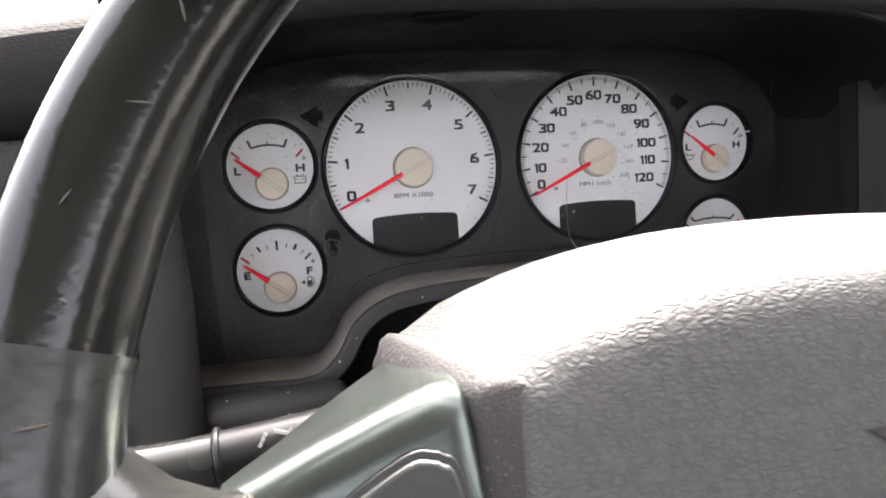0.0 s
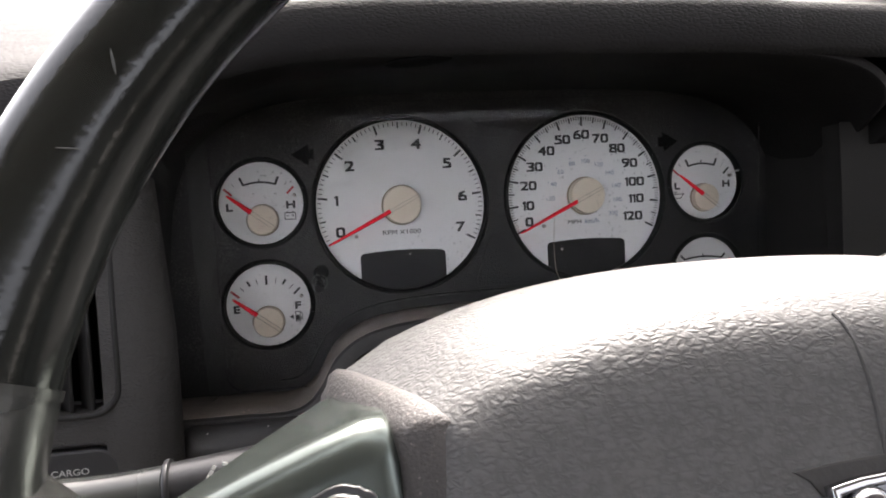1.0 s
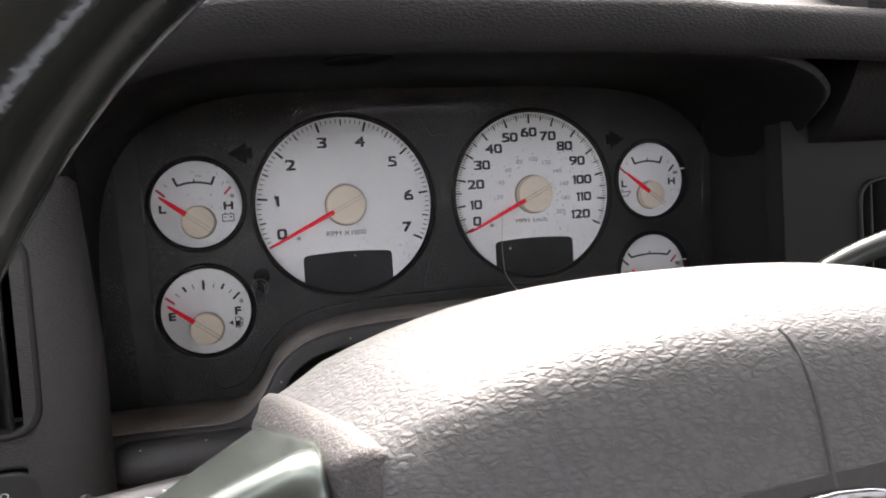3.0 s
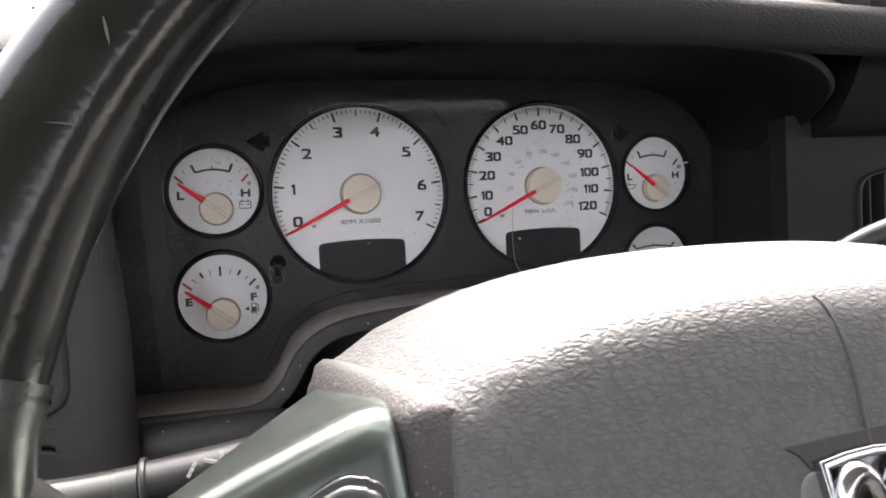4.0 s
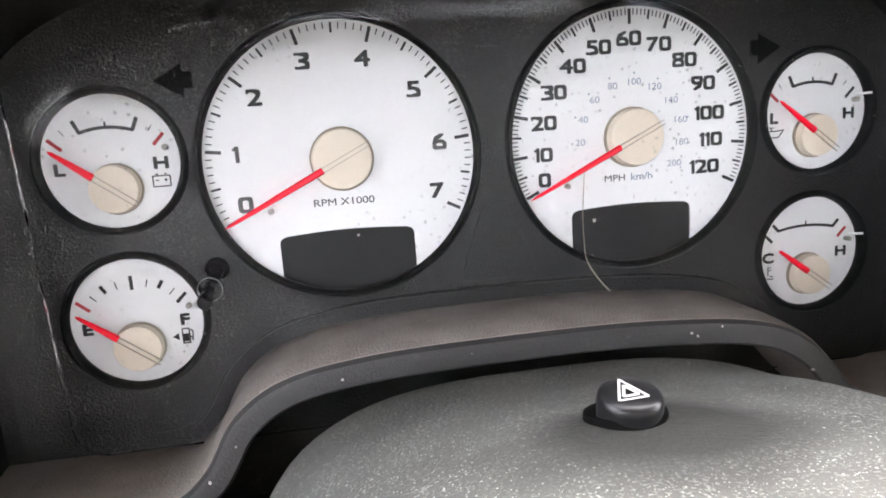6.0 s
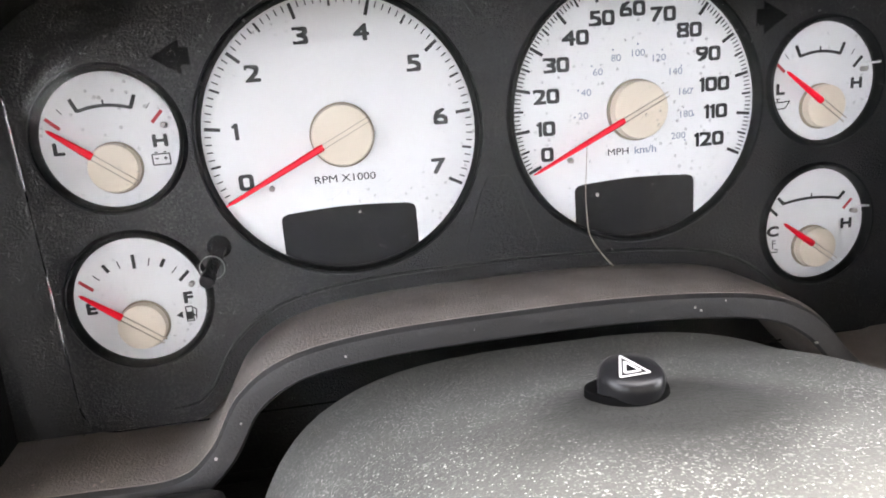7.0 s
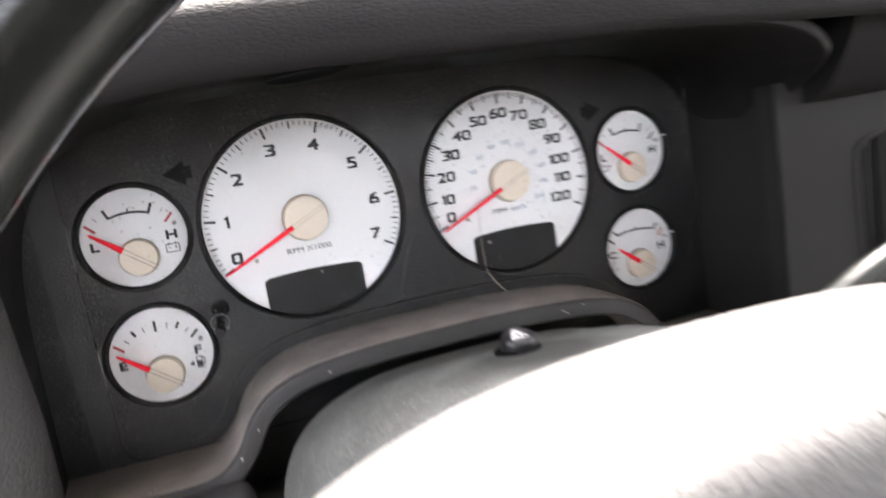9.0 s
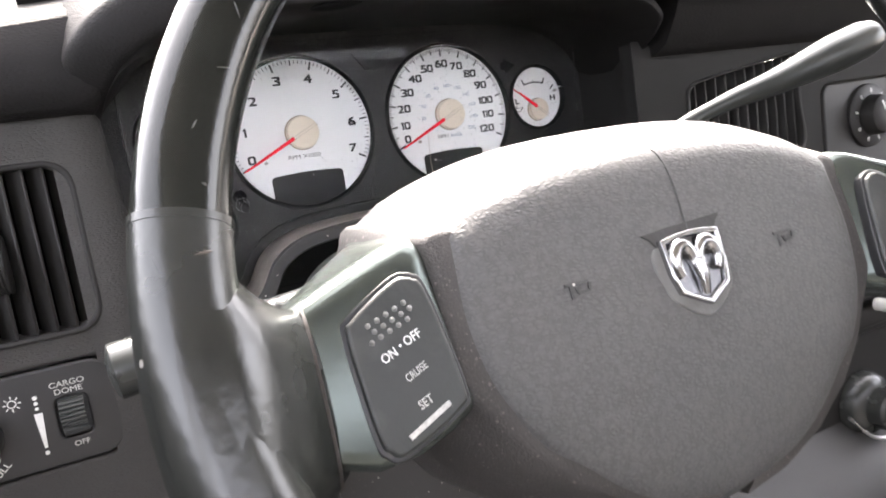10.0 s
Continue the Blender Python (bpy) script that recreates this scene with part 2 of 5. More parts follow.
SPOKE = material("spoke_grey_green", (0.085, 0.100, 0.092), 0.24, metal=0.75, grain=0.08, grain_size=300, vary=0.2, uneven=0.05)
SWITCH = material("switch_grey", (0.021, 0.0235, 0.022), 0.42, grain=0.2, grain_size=500, vary=0.3, wear=0.3)
WHITE = material("print_white", (0.66, 0.66, 0.64), 0.5, vary=0.2, scale=500)
FADED = material("print_faded", (0.42, 0.42, 0.40), 0.5, vary=0.6, scale=900)
# shaded copy of the chrome: paints the dark that the badge field reflects
CHROME_DARK = material("chrome_shaded", (0.14, 0.14, 0.145), 0.22, metal=1.0, vary=0.3, scale=300)
CHROME = material("chrome", (0.4, 0.4, 0.405), 0.18, metal=1.0, vary=0.3, scale=400)
SATIN = material("satin_grey", (0.072, 0.076, 0.072), 0.3, metal=0.5, vary=0.15)
VENT = material("vent_black", (0.017, 0.0163, 0.0158), 0.5, spec=0.25, vary=0.2)
STALK = material("stalk_dark_satin", (0.032, 0.034, 0.032), 0.26, vary=0.3, scale=60, specks=((150, 0.08, 0.14),))
PAD_SIDE = material("pad_side_pebbled", (0.040, 0.0365, 0.035), 0.65, grain=0.6, grain_size=1000, vary=0.35, scale=60, dust=0.4, dust_size=900, dust_cut=(0.55, 0.70), dust_color=(0.105, 0.093, 0.085), specks=((420, 0.22, 0.30), (800, 0.4, 0.3), (220, 0.06, 0.16)))
CONSOLE = material("console_grey", (0.030, 0.0295, 0.029), 0.55, grain=0.2, grain_size=700, vary=0.12)
LEVER = material("lever_satin_grey", (0.029, 0.032, 0.030), 0.32, metal=0.35, vary=0.2, scale=50)
PIN = material("pin_smoke_grey", (0.36, 0.34, 0.32), 0.4)
NUB = material("nub_pale_grey", (0.17, 0.175, 0.165), 0.35, vary=0.4, scale=600)
STEEL = material("key_steel", (0.5, 0.5, 0.5), 0.3, metal=1.0)
HAIR = material("hair_tan", (0.33, 0.29, 0.24), 0.6)
DUSTMAT = material("dust_white", (0.62, 0.62, 0.58), 0.9)
HEADLINER = material("headliner", (0.27, 0.26, 0.245), 0.9, grain=0.4, grain_size=500)
SEAT = material("seat_cloth_grey", (0.10, 0.095, 0.09), 0.9, grain=0.4, grain_size=500)
BOUNCE_GROUND = material("bounce_ground", (0.36, 0.34, 0.31), 0.9, vary=0.2, scale=0.6)
CARPET = material("carpet", (0.06, 0.06, 0.06), 0.95, grain=0.8, grain_size=500)
LENS = glass("lens_clear", rough=0.02, ior=1.12)
LENS_SIDE = glass("lens_side_streaked", rough=0.25, ior=1.02)


def dusty(m, amount, size, low=0.004, high=0.011, strokes=(60, 60, 9)):
    """Lays specks and a few smears of dust on a pane."""
    nt = m.node_tree
    n, link = nt.nodes, nt.links.new
    co = n.new("ShaderNodeTexCoord")
    big = n.new("ShaderNodeTexNoise")
    big.inputs["Scale"].default_value = 18
    link(co.outputs["Object"], big.inputs["Vector"])
    cell = n.new("ShaderNodeTexVoronoi")
    cell.inputs["Scale"].default_value = size
    link(co.outputs["Object"], cell.inputs["Vector"])
    spot = n.new("ShaderNodeMapRange")
    spot.inputs[1].default_value, spot.inputs[2].default_value, spot.inputs[3].default_value, spot.inputs[4].default_value = 0.10, 0.17, 1, 0
    link(cell.outputs["Distance"], spot.inputs[0])
    some = n.new("ShaderNodeMapRange")
    some.inputs[1].default_value, some.inputs[2].default_value, some.inputs[4].default_value = 0.44, 0.64, amount
    link(big.outputs["Fac"], some.inputs[0])
    both = n.new("ShaderNodeMath")
    both.operation = "MULTIPLY"
    link(spot.outputs[0], both.inputs[0])
    link(some.outputs[0], both.inputs[1])
    wipe = n.new("ShaderNodeMapping")  # a thin uneven film, in long strokes
    wipe.inputs["Scale"].default_value = strokes
    link(co.outputs["Object"], wipe.inputs["Vector"])
    stroke = n.new("ShaderNodeTexNoise")
    stroke.inputs["Scale"].default_value, stroke.inputs["Detail"].default_value = 1.0, 5
    link(wipe.outputs[0], stroke.inputs["Vector"])
    thin = n.new("ShaderNodeMapRange")
    thin.inputs[1].default_value, thin.inputs[2].default_value, thin.inputs[3].default_value, thin.inputs[4].default_value = 0.4, 0.7, low, high
    link(stroke.outputs["Fac"], thin.inputs[0])
    film = n.new("ShaderNodeMath")
    film.operation = "ADD"
    link(both.outputs[0], film.inputs[0])
    link(thin.outputs[0], film.inputs[1])
    grey = n.new("ShaderNodeBsdfDiffuse")
    grey.inputs[0].default_value = (0.5, 0.49, 0.47, 1)
    mix = n.new("ShaderNodeMixShader")
    link(film.outputs[0], mix.inputs[0])
    link(n["Principled BSDF"].outputs[0], mix.inputs[1])
    link(grey.outputs[0], mix.inputs[2])
    link(mix.outputs[0], n["Material Output"].inputs[0])


dusty(LENS, 0.24, 210, 0.001, 0.006)
dusty(LENS_SIDE, 0.1, 190, 0.004, 0.045, (700, 500, 5))


# ---- building blocks ----
def thing(name, m, label, category, group="", kind=""):
    """An Empty at the pose m of the car's axes."""
    ob = new(name)
    ob.empty_display_size = 0.02
    ob.matrix_world = CAR @ m
    return tagged(ob, label, category, group, kind)


def smooth_mesh(me, angle=40):
    me.polygons.foreach_set("use_smooth", [True] * len(me.polygons))
    me.set_sharp_from_angle(angle=radians(angle))


def part(name, bm, mat, parent, label="", angle=40, at=None):
    """Links a bmesh (or mesh) as one mesh object under a thing or a part."""
    if isinstance(bm, bpy.types.Mesh):
        me = bm
    else:
        bmesh.ops.recalc_face_normals(bm, faces=bm.faces)
        me = bpy.data.meshes.new(name)
        bm.to_mesh(me)
        bm.free()
    me.name = name
    me.materials.clear()
    me.materials.append(mat)
    smooth_mesh(me, angle)
    ob = new(name, me)
    ob.parent = parent
    if at is not None:
        ob.matrix_basis = at
    return tagged(ob, label)


def box(bm, x0, x1, y0, y1, z0, z1, bevel=0.0, seg=2, m=None):
    r = bmesh.ops.create_cube(bm, size=1, matrix=Matrix.Translation(((x0 + x1) / 2, (y0 + y1) / 2, (z0 + z1) / 2)) @ Matrix.Diagonal((x1 - x0, y1 - y0, z1 - z0, 1)))
    verts = r["verts"]
    if bevel:
        edges = list({e for v in verts for e in v.link_edges})
        out = bmesh.ops.bevel(bm, geom=edges, offset=bevel, segments=seg, affect="EDGES", profile=0.5)
        verts = list({v for f in out["faces"] for v in f.verts} | {v for v in verts if v.is_valid})
    if m is not None:
        bmesh.ops.transform(bm, matrix=m, verts=verts)
    return bm


def loft(bm, rings, closed=True, cap=True):
    """Skins rings of points."""
    vr = [[bm.verts.new(p) for p in ring] for ring in rings]
    k = len(vr[0])
    for a, b in zip(vr, vr[1:]):
        for i in range(k if closed else k - 1):
            j = (i + 1) % k
            bm.faces.new((a[i], a[j], b[j], b[i]))
    if cap and closed:
        bm.faces.new(list(reversed(vr[0])))
        bm.faces.new(vr[-1])
    return bm


def spline(points, n):
    """A smooth line through a few control points."""
    p = [Vector(q) for q in points]
    p = [2 * p[0] - p[1], *p, 2 * p[-1] - p[-2]]
    out = []
    spans = len(p) - 3
    for i in range(n + 1):
        u = i / n * spans
        k = min(int(u), spans - 1)
        f = u - k
        a, b, c, d = p[k : k + 4]
        out.append(0.5 * ((2 * b) + (c - a) * f + (2 * a - 5 * b + 4 * c - d) * f * f + (3 * b - a - 3 * c + d) * f**3))
    return out


def tube(bm, pts, radius, seg=16, flat=1.0, up=(0, 0, 1)):
    """A round bar along pts; radius is a number or a function of 0..1."""
    rings = []
    for i, p in enumerate(pts):
        d = (pts[min(i + 1, len(pts) - 1)] - pts[max(i - 1, 0)]).normalized()
        side = d.cross(Vector(up)).normalized()
        top = side.cross(d)
        r = radius(i / (len(pts) - 1)) if callable(radius) else radius
        rings.append([p + r * (math.cos(a) * side + flat * math.sin(a) * top) for a in np.linspace(0, 2 * math.pi, seg, endpoint=False)])
    return loft(bm, rings)


def turned(bm, profile, seg=48, m=None):
    """A turned piece: profile of (radius, height), its axis towards the driver (-y)."""
    rings = [[Vector((r * math.cos(a), -h, r * math.sin(a))) for a in np.linspace(0, 2 * math.pi, seg, endpoint=False)] for r, h in profile]
    if m is not None:
        rings = [[m @ p for p in ring] for ring in rings]
    return loft(bm, rings)


def circle(cx, cz, r, n=64, start=0.0):
    return [(cx + r * math.cos(start + 2 * math.pi * i / n), cz + r * math.sin(start + 2 * math.pi * i / n)) for i in range(n)]


def rounded(x0, x1, z0, z1, r, n=6):
    out = []
    for cx, cz, s in ((x1 - r, z1 - r, 0), (x0 + r, z1 - r, 90), (x0 + r, z0 + r, 180), (x1 - r, z0 + r, 270)):
        out += [(cx + r * math.cos(radians(s + 90 * i / n)), cz + r * math.sin(radians(s + 90 * i / n))) for i in range(n + 1)]
    return out


FACE = pose(0, 0, 0, 90, 0, 0)  # drawing plane (x, z), its front towards the driver


def plate(outlines, front, back, bevel=0.0, m=None, bend=False):
    """A flat plate with holes: outlines in x, z; its front at y = front (towards the driver: the smaller), its back at y = back."""
    cu = bpy.data.curves.new("outline", "CURVE")
    cu.dimensions, cu.fill_mode = "2D", "BOTH"
    for pts in outlines:
        s = cu.splines.new("POLY")
        s.points.add(len(pts) - 1)
        for p, (x, z) in zip(s.points, pts):
            p.co = (x, z, 0, 1)
        s.use_cyclic_u = True
    cu.extrude = max(1e-5, (back - front) / 2 - bevel)
    cu.bevel_depth, cu.bevel_resolution = bevel, 2
    cu.offset = -bevel
    ob = bpy.data.objects.new("outline", cu)
    scene.collection.objects.link(ob)
    me = bpy.data.meshes.new_from_object(ob.evaluated_get(bpy.context.evaluated_depsgraph_get()))
    bpy.data.objects.remove(ob)
    bpy.data.curves.remove(cu)
    me.transform(Matrix.Translation((0, (front + back) / 2, 0)) @ FACE)
    if m is not None:
        me.transform(m)
    return me


def squared(text, x, z, height, y, bold, m):
    """Characters of the same font, their bowls pressed towards squares, set one beside the other."""
    bm = bmesh.new()
    gap, pen, spans = 0.15 * height, 0.0, []
    for ch in text:
        me = lettering(ch, 0, 0, height, 0.0)
        p = np.empty(len(me.vertices) * 3)
        me.vertices.foreach_get("co", p)
        p = p.reshape(-1, 3)
        lo, hi = p.min(0), p.max(0)
        u = 2 * (p[:, 0] - lo[0]) / (hi[0] - lo[0]) - 1
        v = 2 * (p[:, 2] - lo[2]) / (hi[2] - lo[2]) - 1
        much = {"0": 1 + 0 * v, "3": 1 + 0 * v, "6": 1 + 0 * v, "8": 1 + 0 * v, "9": 1 + 0 * v, "C": 1 + 0 * v, "2": np.clip(v * 3 + 0.5, 0, 1), "5": np.clip(-v * 3 + 0.5, 0, 1)}.get(ch, 0 * v)
        grow = np.hypot(u, v) / np.maximum(1e-6, (abs(u) ** 4 + abs(v) ** 4) ** 0.25)
        u, v = [np.clip(q * (1 + (grow - 1) * much), -1, 1) for q in (u, v)]
        wide = height * {"1": 0.34, "4": 0.98}.get(ch, 0.90)
        p[:, 0], p[:, 2] = pen + wide * (u + 1) / 2, height * v / 2
        if ch == "1":
            p[:, 0] = pen + wide * (0.70 + 0.24 * u)
        me.vertices.foreach_set("co", p.ravel())
        for k, (dx, dz) in enumerate(((0, 0), (bold, 0), (-bold, 0), (0, bold), (0, -bold), (0.8 * bold, 0.8 * bold), (-0.8 * bold, 0.8 * bold), (0.8 * bold, -0.8 * bold), (-0.8 * bold, -0.8 * bold))):
            fresh = len(bm.verts)
            bm.from_mesh(me)
            bm.verts.ensure_lookup_table()
            bmesh.ops.translate(bm, vec=(dx, -0.000004 * k, dz), verts=bm.verts[fresh:])
        if ch == "1":  # its flag
            bmesh.ops.create_cube(bm, size=1, matrix=Matrix.Translation((pen + 0.26 * wide, 0, 0.36 * height)) @ pose(0, 0, 0, 0, -28, 0) @ Matrix.Diagonal((0.85 * wide, 0.00006, 0.14 * height + bold, 1)))
        bpy.data.meshes.remove(me)
        pen += wide + gap
    bmesh.ops.translate(bm, vec=(x - (pen - gap) / 2, y, z), verts=bm.verts)
    if m is not None:
        bmesh.ops.transform(bm, matrix=m, verts=bm.verts)
    out = bpy.data.meshes.new("text")
    bm.to_mesh(out)
    bm.free()
    return out


def lettering(text, x, z, height, y, bold=0.0, wide=1.0, m=None, align="CENTER", turn=0.0, square=False):
    """Flat printed characters centred at (x, z), their front at y; square: a wide face with squared bowls."""
    if square:
        return squared(text, x, z, height, y, bold, m)
    cu = bpy.data.curves.new("text", "FONT")
    cu.body, cu.align_x, cu.align_y = text, align, "CENTER"
    cu.size = height / 0.70
    cu.extrude = 0.00003
    ob = bpy.data.objects.new("text", cu)
    scene.collection.objects.link(ob)
    me = bpy.data.meshes.new_from_object(ob.evaluated_get(bpy.context.evaluated_depsgraph_get()))
    bpy.data.objects.remove(ob)
    bpy.data.curves.remove(cu)
    me.transform((m or Matrix()) @ Matrix.Translation((x, y, z)) @ FACE @ pose(0, 0, 0, 0, 0, turn) @ Matrix.Diagonal((wide, 1, 1, 1)))
    if not bold:
        return me
    # a bolder face: the same outline laid a hair to each side
    bm = bmesh.new()
    for k, (dx, dz) in enumerate(((0, 0), (bold, 0), (-bold, 0), (0, bold), (0, -bold), (0.7 * bold, 0.7 * bold), (-0.7 * bold, 0.7 * bold), (0.7 * bold, -0.7 * bold), (-0.7 * bold, -0.7 * bold))):
        fresh = len(bm.verts)
        bm.from_mesh(me)
        bm.verts.ensure_lookup_table()
        bmesh.ops.translate(bm, vec=(dx, -0.000004 * k, dz), verts=bm.verts[fresh:])
    bm.to_mesh(me)
    bm.free()
    return me


def stroke(bm, x0, z0, x1, z1, width, y, thick=0.0001):
    """A printed bar from one point to another on the plane y."""
    a, b = Vector((x0, 0, z0)), Vector((x1, 0, z1))
    d = (b - a).normalized()
    s = Vector((d.z, 0, -d.x)) * width / 2
    front, back = Vector((0, y - thick, 0)), Vector((0, y, 0))
    v = [bm.verts.new(p + o) for o in (front, back) for p in (a + s, a - s, b - s, b + s)]
    for f in ((0, 1, 2, 3), (7, 6, 5, 4), (0, 4, 5, 1), (1, 5, 6, 2), (2, 6, 7, 3), (3, 7, 4, 0)):
        bm.faces.new([v[i] for i in f])
    return bm


def polar(cx, cz, r, deg):
    return cx + r * math.cos(radians(deg)), cz + r * math.sin(radians(deg))


# ---- the cab around ----
HEADER = -0.34  # where the unseen roof ends above the windscreen, set for the light it lets in


def cab():
    """The unseen closed shell round the driver's place, in the world's axes, with openings sized to shape the light."""
    def wall(name, x0, x1, y0, y1, z0, z1, mat, label):
        bm = bmesh.new()
        box(bm, x0, x1, y0, y1, z0, z1)
        me = bpy.data.meshes.new(name)
        bm.to_mesh(me)
        bm.free()
        me.materials.append(mat)
        return tagged(new(name, me), label, "cab shell", kind="structure")

    wall("floor", -0.66, 1.2, -1.45, 1.0, -0.04, 0.0, CARPET, "dark carpeted cab floor")
    wall("ceiling", -0.66, 1.2, -1.45, HEADER, 1.30, 1.34, HEADLINER, "pale cloth headliner over the seats")
    # its height and dark cloth hold back light from behind
    wall("wall_back", -0.66, 1.2, -1.49, -1.45, 0.0, 1.045, SEAT, "plain dark rear wall of the cab below its window")
    wall("wall_back_top", -0.66, 1.2, -1.49, -1.45, 1.26, 1.34, HEADLINER, "plain rear roof rail of the cab")
    # unseen ground, added to throw light up into the cab
    wall("ground", -60, 60, -60, 60, -0.66, -0.62, BOUNCE_GROUND, "unseen pale ground, added to bounce light into the cab")
    wall("wall_door_low", -0.70, -0.66, -1.45, -0.85, 0.0, 0.79, DASH, "grey panel behind the driver's door")
    wall("wall_door_front", -0.70, -0.66, 0.02, 1.0, 0.0, 0.79, DASH, "grey panel ahead of the driver's door")
    wall("wall_door_sill", -0.70, -0.66, -0.85, 0.02, 0.0, 0.78, DASH, "grey lower half of the driver's door")
    wall("wall_door_rear", -0.70, -0.66, -0.92, -0.85, 0.79, 1.24, HEADLINER, "pale pillar behind the side window")
    wall("wall_door_top", -0.70, -0.66, -1.45, HEADER, 1.24, 1.34, HEADLINER, "pale roof rail over the side window")
    wall("wall_far_low", 1.2, 1.24, -1.45, 1.0, 0.0, 0.66, DASH, "grey lower panel of the far door")
    wall("wall_far_rear", 1.2, 1.24, -1.45, -0.85, 0.66, 1.34, HEADLINER, "pale far pillar behind its window")
    wall("wall_far_top", 1.2, 1.24, -0.85, HEADER, 1.24, 1.34, HEADLINER, "pale roof rail over the far window")
    wall("wall_front", -0.66, 1.2, 1.0, 1.04, 0.0, 0.88, CARPET, "dark firewall under the windscreen")


cab()

# ---- instrument cluster ----
cluster = thing("instrument_cluster", Matrix(), "black instrument cluster with six white gauges under a clear lens", "instrument cluster")
BIG, SMALL = 0.0527, 0.0249
TACH, SPEED = (-0.0604, 0.0), (0.0604, 0.0)
VOLT, FUEL, OIL, TEMP = (-0.1449, 0.0052), (-0.1444, -0.0563), (0.1448, 0.0052), (0.1434, -0.0566)


def mask():
    outer = rounded(-0.205, 0.205, -0.135, 0.085, 0.02)
    holes = [circle(*c, BIG + 0.0006, 96) for c in (TACH, SPEED)] + [circle(*c, SMALL + 0.0006, 64) for c in (VOLT, FUEL, OIL, TEMP)]
    part("mask", plate([outer, *holes], -0.003, 0.004, 0.0006), MASK, cluster, "black dusty grained face plate, painted darker away from the lit upper left")
    back = plate([rounded(-0.204, 0.204, -0.134, 0.084, 0.02)], 0.0045, 0.012)
    part("housing", back, BLACK, cluster)


mask()


def ring(c, r, parent):
    bm = bmesh.new()
    prof = [(r - 0.0002, 0.0015), (r, 0.0042), (r + 0.0008, 0.0052), (r + 0.0018, 0.005), (r + 0.0026, 0.0038), (r + 0.003, 0.0025)]
    prof += [(r - 0.0002, 0.0025)]
    rings = [[Vector((c[0] + q * math.cos(a), -h, c[1] + q * math.sin(a))) for a in np.linspace(0, 2 * math.pi, 96, endpoint=False)] for q, h in prof]
    loft(bm, rings, cap=False)
    part("rim_ring", bm, RING, parent)


material_spine = material("spine_tan", (0.33, 0.28, 0.21), 0.3)


def hub(c, r, tall, parent):
    bm = bmesh.new()
    turned(bm, [(r * 1.0, 0.0005), (r, tall - 0.0012), (r * 0.97, tall - 0.0003), (r * 0.9, tall), (r * 0.3, tall)], 64, Matrix.Translation((c[0], 0, c[1])))
    cap = part("cap", bm, CREAM, parent, "cream plastic centre cap")
    # the skirt's tan also paints the shaded ring round the cap's foot
    bm = bmesh.new()
    turned(bm, [(r * 1.07, 0.0004), (r * 1.07, 0.0012), (r * 1.03, 0.0016), (r * 0.9, 0.0016)], 64, Matrix.Translation((c[0], 0, c[1])))
    part("cap_skirt", bm, material_spine, cap, "tan skirt under the cap, also its shaded ring")


def needle(c, deg, start, length, wide, tall, tail, parent):
    """A red pointer from start to length along deg, with its clear spine across the cap."""
    d = Vector((math.cos(radians(deg)), 0, math.sin(radians(deg))))
    s = Vector((-d.z, 0, d.x))
    o = Vector((c[0], -tall, c[1]))
    bm = bmesh.new()
    rings = []
    for f, w, h in ((0, 0.9, 0.9), (0.03, 1.0, 1.0), (0.5, 0.8, 0.9), (0.93, 0.5, 0.7), (1.0, 0.15, 0.5)):
        p = o + d * (start + (length - start) * f)
        rings.append([p + s * wide / 2 * w, p + s * wide / 4 * w + Vector((0, -0.0009 * h, 0)), p - s * wide / 4 * w + Vector((0, -0.0009 * h, 0)), p - s * wide / 2 * w])
    loft(bm, rings)
    part("needle", bm, NEEDLE, parent, "red plastic pointer")
    bm = bmesh.new()
    for k in (-1, 1):
        a, b = o + d * start + s * wide * 0.32 * k, o - d * tail + s * wide * 0.32 * k
        up = Vector((0, -0.0005, 0))
        w = s * 0.00012
        loft(bm, [[a + w, a + w + up, a - w + up, a - w], [b + w, b + w + up, b - w + up, b - w]])
    part("needle_spine", bm, material_spine, parent, "clear tail of the pointer")


def peg(x, z, parent):
    bm = bmesh.new()
    turned(bm, [(0.0011, 0.0), (0.0011, 0.0025), (0.0008, 0.003)], 12, Matrix.Translation((x, 0, z)))
    part("stop_pin", bm, PIN, parent)


